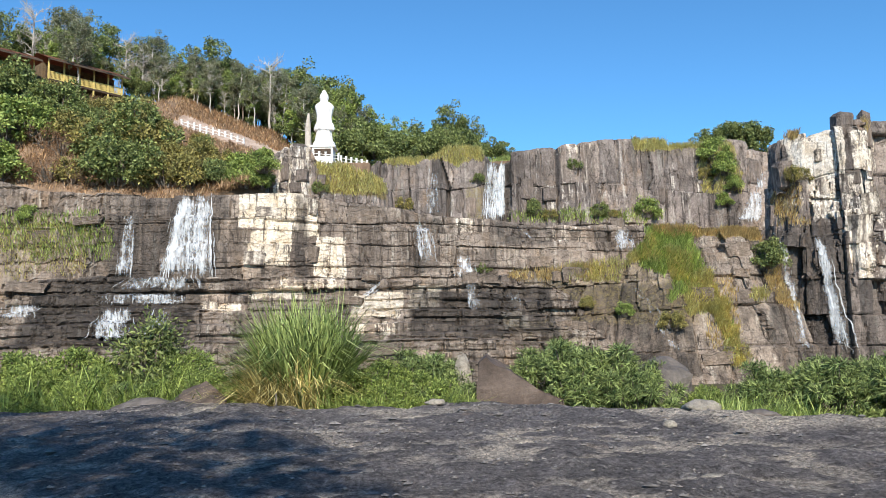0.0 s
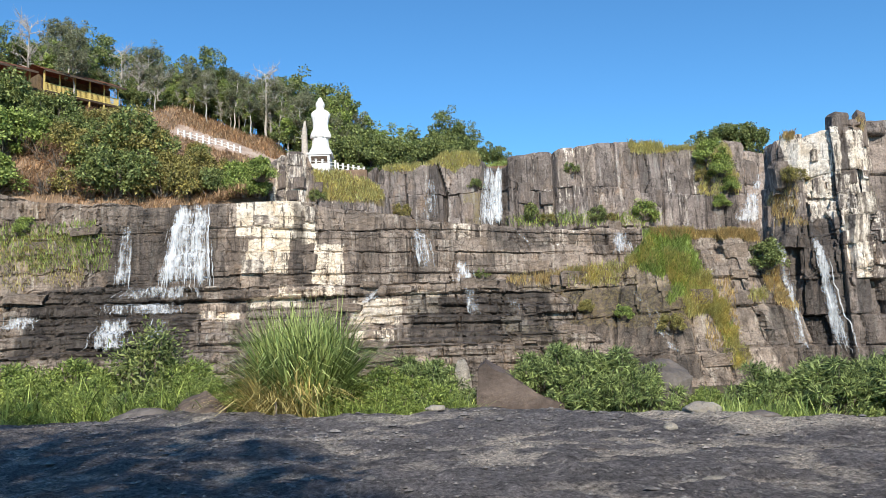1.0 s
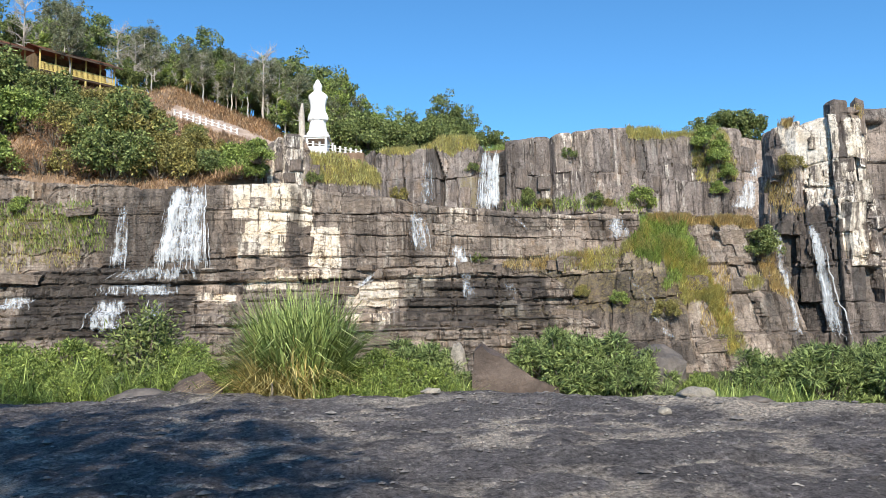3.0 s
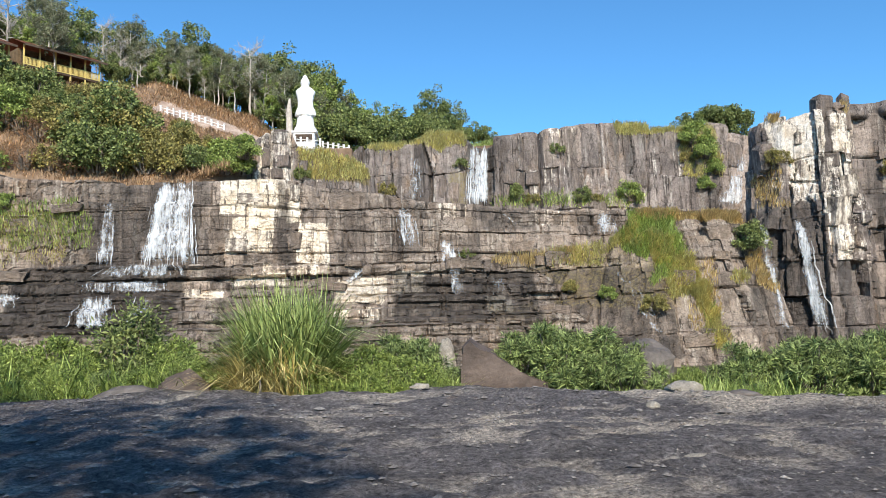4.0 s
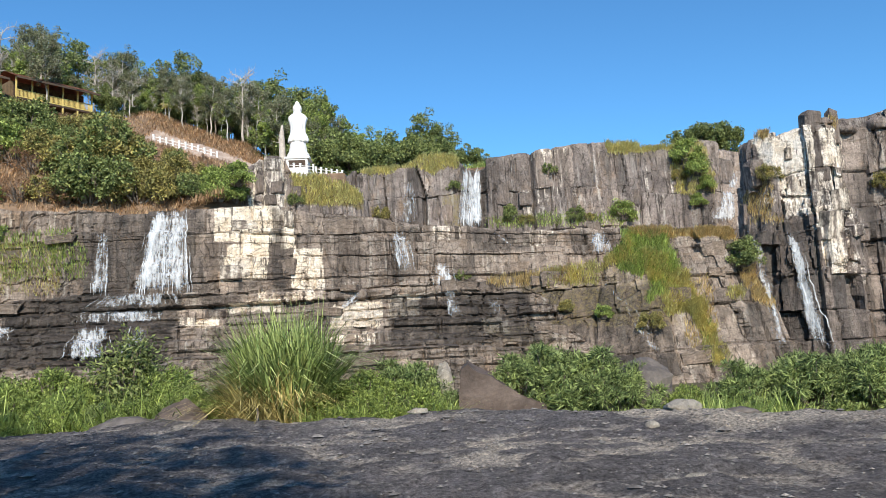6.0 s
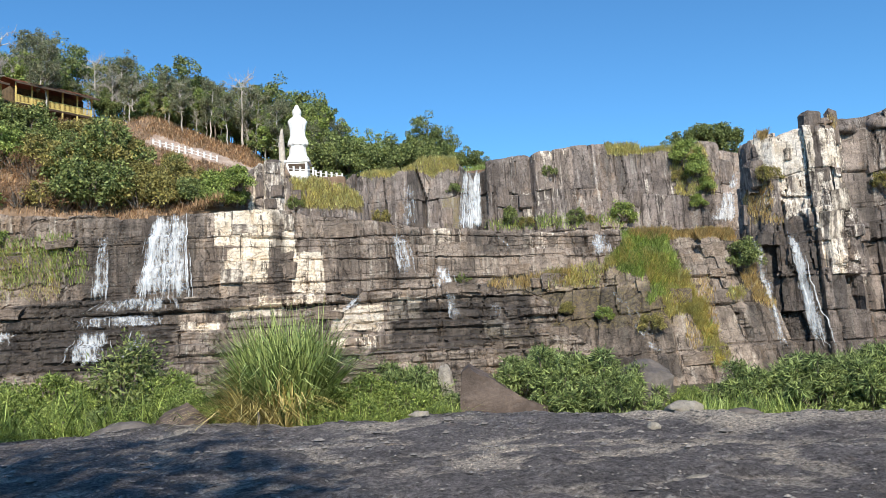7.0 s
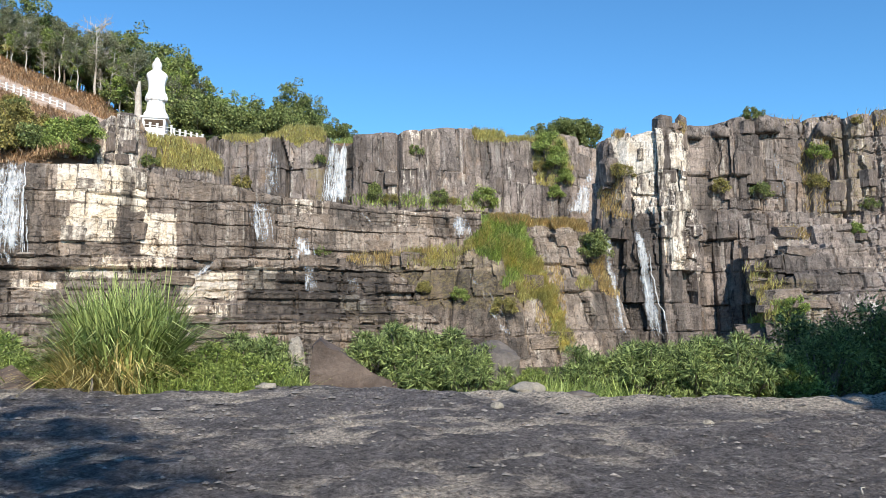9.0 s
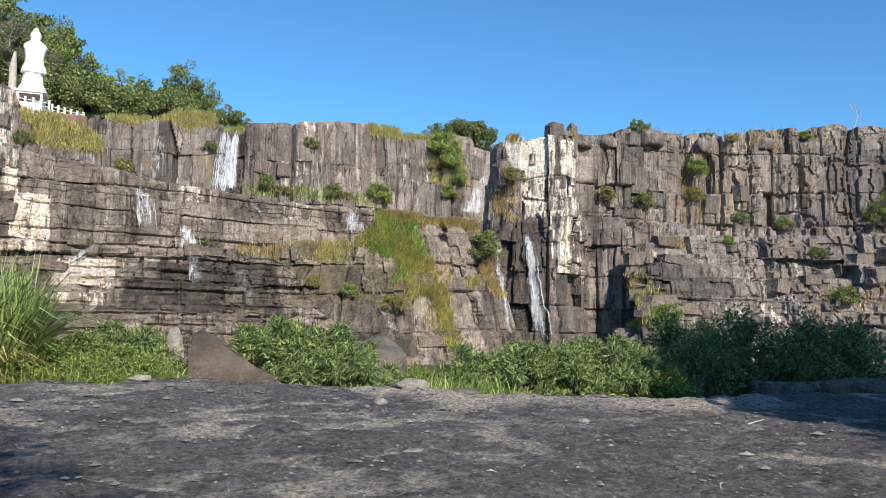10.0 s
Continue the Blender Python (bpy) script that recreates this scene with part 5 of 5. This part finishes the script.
grass_stuff("bench_grass", on_hill(-47, -15, 59.2, 63, 6000, 45), 0.75, 0.028, GRASS_RUST, "tall yellowing grass along the top of the middle wall", 9)

# ---- the green belt at the edge of the flat rock ----


def belt_z(x, y):
    return -0.75


def tussock(m, label, green, dry, height, spread, seed):
    rng = np.random.default_rng(seed)
    ob = thing("grass_tussock", m, label, "grass")

    def tuft(n, r):
        a, q = rng.uniform(0, 2 * math.pi, n), np.sqrt(rng.uniform(0, 1, n)) * r
        return np.c_[np.cos(a) * q, np.sin(a) * q, np.zeros(n)]
    p = tuft(green, spread)
    part("green_tuft", mesh_of("green_tuft", *blades(p, height, 0.017, rng, 0.12, 1.05, np.c_[p[:, :2] * 0.4, np.zeros(green)]), TUSSOCK), ob)
    p = tuft(dry, spread * 0.9) - np.array([0.4, 0.35, 0])
    part("dry_tuft", mesh_of("dry_tuft", *blades(p, height * 0.64, 0.014, rng, 0.25, 1.3, np.c_[p[:, :2] * 0.35, np.zeros(dry)]), STRAW), ob, "yellowing drooping blades")
    return ob


tussock(pose(-3.1, 18.3, -0.6, -3, -5, 0), "tall tussock of green and yellow grass", 5400, 2700, 3.1, 0.85, 301)

WILLOW = shrub("low shrub with narrow grey-green leaves", 1.25, 1.0, 1.9, LEAF_WILLOW, 302, 90, 150, 0.145, 0.0125, "riverbank shrubs", radius=0.135)
WEED = shrub("leafy green weed bush", 1.2, 1.0, 1.8, LEAF_MID, 303, 84, 130, 0.115, 0.016, "riverbank shrubs", radius=0.15)
DARKSHRUB = shrub("dense dark green riverside shrub", 1.4, 1.1, 2.2, LEAF_DARK, 304, 64, 115, 0.13, 0.022, "riverbank shrubs", radius=0.24)
for i, (x, y, s, p) in enumerate([
        (-1.5, 18.2, 0.95, WEED), (-0.6, 18.6, 1.0, WILLOW), (0.0, 19.0, 0.95, WILLOW), (-4.2, 18.0, 0.6, WEED), (-3.6, 17.6, 0.45, DARKSHRUB),
        (2.2, 18.8, 1.0, WILLOW), (3.0, 18.4, 1.1, WILLOW), (3.8, 18.0, 1.05, WILLOW), (4.3, 17.3, 0.85, WILLOW), (2.9, 19.6, 1.1, WILLOW),
        (6.6, 16.2, 0.85, WILLOW), (7.6, 15.6, 0.9, WILLOW), (8.6, 15.4, 0.95, WILLOW), (9.6, 15.2, 1.0, WILLOW), (10.5, 15.0, 0.8, WEED), (8.0, 16.8, 0.9, WILLOW), (9.2, 16.8, 0.95, WILLOW),
        (11.6, 15.4, 0.85, DARKSHRUB), (12.8, 15.8, 0.95, DARKSHRUB), (14.0, 16.0, 1.1, DARKSHRUB), (15.3, 16.0, 1.05, DARKSHRUB), (16.6, 16.2, 1.0, DARKSHRUB), (18, 16.5, 1.0, DARKSHRUB), (13, 17.5, 1.0, DARKSHRUB),
        (-9.3, 20.5, 1.15, WEED), (-7.9, 21.0, 1.2, DARKSHRUB), (-8.6, 19.5, 0.9, WEED), (-6.8, 21, 1.1, WEED), (-10.5, 20.0, 1.1, WEED), (-5.2, 19.2, 0.8, WEED), (-11.5, 19, 0.9, WEED), (-4.8, 18.2, 0.7, WEED), (-6.2, 19.6, 0.85, WEED), (-7.4, 18.6, 0.65, WILLOW), (-9.6, 18.2, 0.6, WEED), (-10.8, 18.4, 0.65, WILLOW), (-5.6, 18.4, 0.5, DARKSHRUB), (-2.0, 17.6, 0.5, WEED), (0.3, 18.0, 0.6, WILLOW), (5.6, 17.2, 0.6, WEED), (-1.2, 17.7, 0.75, WEED), (-0.4, 17.9, 0.8, WEED), (-4.6, 17.8, 0.65, WEED), (-6.6, 18.4, 0.7, WEED), (-8.4, 18.4, 0.75, WEED), (-10.0, 19.2, 0.9, WEED), (-2.2, 18.0, 0.8, WEED)]):
    plant(p, x, y, s, i * 83, belt_z(x, y))

rng = np.random.default_rng(12)
n = 9000
gx, gy = rng.uniform(-12, -4.3, n), rng.uniform(17.4, 20.0, n)
grass_stuff("riverbank_grass", np.c_[gx, gy, np.full(n, -0.7)], 1.15, 0.013, GRASS, "tall bright green grass along the rock edge", 21, 0.5, 1.1)
n = 2600
gx, gy = rng.uniform(-12, -4.0, n), rng.uniform(17.6, 20.5, n)
grass_stuff("riverbank_reeds", np.c_[gx, gy, np.full(n, -0.7)], 1.6, 0.016, LEAF_MID, "scattered taller green blades among the grass", 24, 0.4, 1.0)
n = 2500
gx, gy = rng.uniform(5.2, 7.0, n), rng.uniform(14.2, 17.0, n)
grass_stuff("riverbank_grass", np.c_[gx, gy, np.full(n, -0.8)], 1.1, 0.012, GRASS, "tall bright green grass beside a pale stone", 22, 0.35, 0.7)
n = 1800
gx, gy = rng.uniform(-2.6, 0.6, n), rng.uniform(17.2, 18.0, n)
grass_stuff("riverbank_grass", np.c_[gx, gy, np.full(n, -0.6)], 1.0, 0.012, GRASS, "bright green grass at the rock edge", 23, 0.5, 1.0)

# ---- stones ----


def stone(name, m, size, material, label, seed, group="", smooth=True, category="stone", peak=0.0):
    bm = bmesh.new()
    bmesh.ops.create_icosphere(bm, subdivisions=3 if size[0] > 0.15 else 2, radius=1)
    o = Vector((seed * 3.1, seed * 1.7, 0))
    for v in bm.verts:
        d = v.co.normalized()
        k = 1 + 0.35 * noise.noise(d * 1.3 + o) + 0.2 * abs(noise.noise(d * 2.6 + o)) + 0.06 * noise.noise(d * 9 + o)
        c = d * k
        c.z = max(c.z, -0.55) if c.z < 0 else min(c.z, 1.05 + 0.2 * noise.noise(c * 2 + o))
        c.z *= 1 + peak * (0.6 - math.hypot(c.x - 0.2, c.y))
        v.co = Vector((c.x * size[0], c.y * size[1], c.z * size[2]))
    ob = new(name, bm_mesh(name, bm, material, smooth))
    ob.matrix_world = m
    return tagged(ob, label, category, group)


stone("stone", pose(4.85, 15.1, -0.02, 0, 0, 15), (0.36, 0.3, 0.16), PALE_STONE, "pale flat stone at the rock edge", 1)
stone("boulder", pose(-5.3, 17.2, -0.05), (0.55, 0.45, 0.36), BROWN_ROCK, "dark peaked boulder at the rock edge", 2, "edge boulders", False, peak=0.9)
stone("boulder", pose(-6.35, 17.0, -0.05), (0.62, 0.5, 0.2), STONE, "low flat grey boulder at the rock edge", 3, "edge boulders", False, peak=0.3)
stone("boulder", pose(4.75, 17.6, 0.0), (0.72, 0.6, 0.85), STONE, "tall grey boulder among riverside shrubs", 4, "edge boulders", False, peak=0.3)
stone("boulder", pose(5.35, 13.6, 0.0), (0.3, 0.2, 0.1), STONE, "low dark hump of rock on the slab", 8, "edge boulders")
stone("boulder", pose(0.42, 18.7, 0.45), (0.2, 0.22, 0.5), PALE_STONE, "pale knob of rock behind the brown wedge", 9, "edge boulders", False)
stone("stone", pose(3.45, 12.3, float(slab_height(np.array(3.45), np.array(12.3))) + 0.02), (0.1, 0.08, 0.07), PALE_STONE, "small pale stone on the flat rock", 5)
stone("stone", pose(-0.2, 16.4, 0.05), (0.2, 0.12, 0.07), PALE_STONE, "small pale flat stone at the rock edge", 6)
stone("stone", pose(2.68, 8.05, float(slab_height(np.array(2.68), np.array(8.05))) + 0.01), (0.14, 0.07, 0.03), PALE_STONE, "small pale sliver of stone", 7)
rng = np.random.default_rng(15)
for i in range(34):
    x, y = rng.uniform(-5, 8), rng.uniform(6.5, 12.5)
    r = 0.013 * math.exp(rng.normal(0, 0.45)) * (0.6 + y / 12)
    stone("stone", pose(x, y, float(slab_height(np.array(x), np.array(y))) + 0.2 * r, 0, 0, i * 40), (r * rng.uniform(1, 2), r, r * rng.uniform(0.5, 0.9)), PALE_STONE if i % 3 == 0 else GRIT, "small chip of stone lying on the flat rock", 40 + i, "stone chips", False)

for i, (x, y, z, sx, sz) in enumerate([(36.6, 53.8, 16.1, 1.2, 0.9), (30.4, 54.4, 15.3, 1.0, 0.7), (33.2, 54.2, 15.5, 0.9, 0.7), (41.0, 53.0, 15.7, 0.7, 0.8), (46.2, 52.0, 16.2, 1.0, 0.7)]):
    stone("boulder", pose(x, y, z, 0, 0, i * 50), (sx, 1.0, sz), ROCK_UP, "dark weathered boulder on the cliff top", 20 + i, "cliff-top boulders")

# low ledge of rock in the shade of the trees
bm = bmesh.new()
box(bm, -2.2, 4.5, -0.6, 1.0, -1.2, 0.22, 0.08)
bmesh.ops.triangulate(bm, faces=bm.faces[:])
bmesh.ops.subdivide_edges(bm, edges=bm.edges[:], cuts=5, use_grid_fill=True)
for v in bm.verts:
    v.co += Vector((0.12 * noise.noise(v.co * 0.9), 0.14 * noise.noise(v.co * 1.4 + Vector((5, 0, 0))), 0.22 * noise.noise(v.co * 1.1 + Vector((0, 7, 0))))) + v.co.normalized() * 0.04 * noise.noise(v.co * 5)
ledge = new("rock_ledge", bm_mesh("rock_ledge", bm, ROCK_UP))
ledge.matrix_world = pose(14.6, 13.3, -0.03, 0, 0, -4)
tagged(ledge, "low dark rock ledge in deep shade", "rock")

# wedge of rock rising at the edge
bm = bmesh.new()
ring = [(-0.14, 0.15), (-0.12, 0.78), (0.02, 0.9), (0.3, 0.72), (0.7, 0.46), (1.05, 0.16), (1.5, -0.03), (1.5, -0.7), (-0.14, -0.7)]
front = [bm.verts.new((x, -0.25 - 0.15 * x, z)) for x, z in ring]
rear = [bm.verts.new((x * 0.95 + 0.12, 1.5, z + 0.06)) for x, z in ring]
bm.faces.new(front)
bm.faces.new(rear[::-1])
for i in range(len(ring)):
    bm.faces.new((front[i], rear[i], rear[(i + 1) % len(ring)], front[(i + 1) % len(ring)]))
bmesh.ops.recalc_face_normals(bm, faces=bm.faces[:])
bmesh.ops.triangulate(bm, faces=bm.faces[:])
bmesh.ops.subdivide_edges(bm, edges=bm.edges[:], cuts=4, use_grid_fill=True)
for v in bm.verts:
    v.co += Vector((0.05, 0.05, 0.04)) * noise.noise(v.co * 2.5) + v.co.normalized() * 0.02 * noise.noise(v.co * 9)
wedge = new("rock_wedge", bm_mesh("rock_wedge", bm, BROWN_ROCK))
wedge.matrix_world = pose(0.88, 18.0, 0.0) @ Matrix.Diagonal((1.15, 1, 1, 1))
tagged(wedge, "brown wedge-shaped rock rising at the slab's edge", "rock")

# wooden stake and dry sticks
def stick(name, m, path, radius, material, label):
    path = np.array(path, float)
    ob = new(name, mesh_of(name, *tube(path, np.linspace(radius, radius * 0.55, len(path)), 7), material, True))
    ob.matrix_world = m
    return tagged(ob, label, "stick")


stick("stake", pose(-3.5, 16.55, -0.1), [(0, 0, 0), (0.01, 0, 0.2), (0.0, 0.01, 0.36)], 0.035, BARK, "short brown wooden stake at the rock edge")
stick("stick", pose(4.5, 5.55, 0.03), [(0, 0, 0), (0.05, 0.08, 0.03), (0.12, 0.13, 0.02)], 0.008, PALE_BARK, "pale dry stick lying on the flat rock")
stick("stick", pose(7.6, 8.85, 0.05), [(0, 0, 0), (0.15, 0.02, 0.03), (0.32, 0.06, 0.05)], 0.01, PALE_BARK, "pale dry stick lying on the flat rock")

# gravel on the flat rock
rng = np.random.default_rng(5)
pieces = []
ico = [(0, 0, 1), (0.9, 0, 0.2), (0.28, 0.85, 0.25), (-0.7, 0.55, 0.15), (-0.75, -0.5, 0.2), (0.3, -0.85, 0.2), (0, 0, -0.6)]
fac = [(0, 1, 2), (0, 2, 3), (0, 3, 4), (0, 4, 5), (0, 5, 1), (6, 2, 1), (6, 3, 2), (6, 4, 3), (6, 5, 4), (6, 1, 5)]
px, py = rng.uniform(-9, 11, 9000), 4.6 + 12 * rng.uniform(0, 1, 9000) ** 1.3
pz = slab_height(px, py)
for x, y, z in zip(px, py, pz):
    if y > np.interp(x, [e[0] for e in EDGE], [e[1] for e in EDGE]) - 0.3:
        continue
    r = 0.010 * math.exp(rng.normal(0, 0.6)) * (0.6 + y / 14)
    a = rng.uniform(0, 6.28)
    v = np.array(ico) * [r * rng.uniform(0.8, 1.8), r, r * 0.6] * rng.uniform(0.8, 1.2, (7, 1))
    v = np.c_[v[:, 0] * math.cos(a) - v[:, 1] * math.sin(a), v[:, 0] * math.sin(a) + v[:, 1] * math.cos(a), v[:, 2]]
    pieces.append((v + [x, y, z + r * 0.2], np.array(fac)))
tagged(new("gravel", mesh_of("gravel", *joined(pieces), GRIT)), "pale gravel and grit scattered on the flat rock", "gravel", "", "stuff")

# ---- unseen trees behind and beside the camera, added to keep sun and sky off the rock ----
SHADE = tree("unseen broad leafy tree added to shade the riverbank", 8.0, 3.6, 0.22, 18, LEAF_DARK, 401, radius=1.3, per_end=140, size=0.42, group="riverbank trees")
AIRY = tree("unseen tall tree with a fine open crown added to shade the rock", 8.0, 3.6, 0.2, 16, LEAF_MID, 402, radius=1.2, per_end=250, size=0.14, group="riverbank trees")
for x, y, s, a in ((14.0, 1.0, 1.0, 40), (18.5, 2.5, 1.1, 200), (14.3, 5.0, 1.1, 250), (17.5, 6.5, 1.2, 90), (16.5, -2.0, 1.2, 300), (12.8, -2.6, 1.1, 150), (12, -11, 1.3, 130)):
    plant(SHADE, x, y, s, a, -0.2)
for x, y, s, a in ((-5.0, -19.0, 2.3, 220), (-10.0, -16.0, 2.3, 10), (-15.5, -10.5, 2.2, 80), (-8.5, -22.5, 2.2, 150), (-20, -8, 2.0, 300)):
    plant(AIRY, x, y, s, a, -0.2)

# ---- single blocks that stand out of the walls ----
add_blocks(low, 28, -36, 9, 0.5, 5.4, (0.8, 2.6), (0.35, 0.9), 501)
add_blocks(middle, 40, -42, 14, 4.8, 11.5, (0.7, 2.4), (0.5, 1.2), 502, 0.18)
add_blocks(upper, 22, -8, 34, 11.5, 18.5, (0.5, 1.3), (0.8, 2.4), 503, 0.22)
add_blocks(slope, 14, 2, 23, -0.5, 7, (0.8, 2.2), (0.5, 1.2), 504, 0.2)
add_blocks(buttress, 80, 23, 62, 1, 16, (0.5, 1.3), (0.7, 2.4), 505, 0.2)
add_blocks(steps_right, 40, 29, 55, 0, 8, (0.7, 2.8), (0.4, 1.2), 506)
add_blocks(bluff, 8, -14, -6, 12, 16.5, (0.5, 1.0), (0.6, 1.8), 507, 0.25)
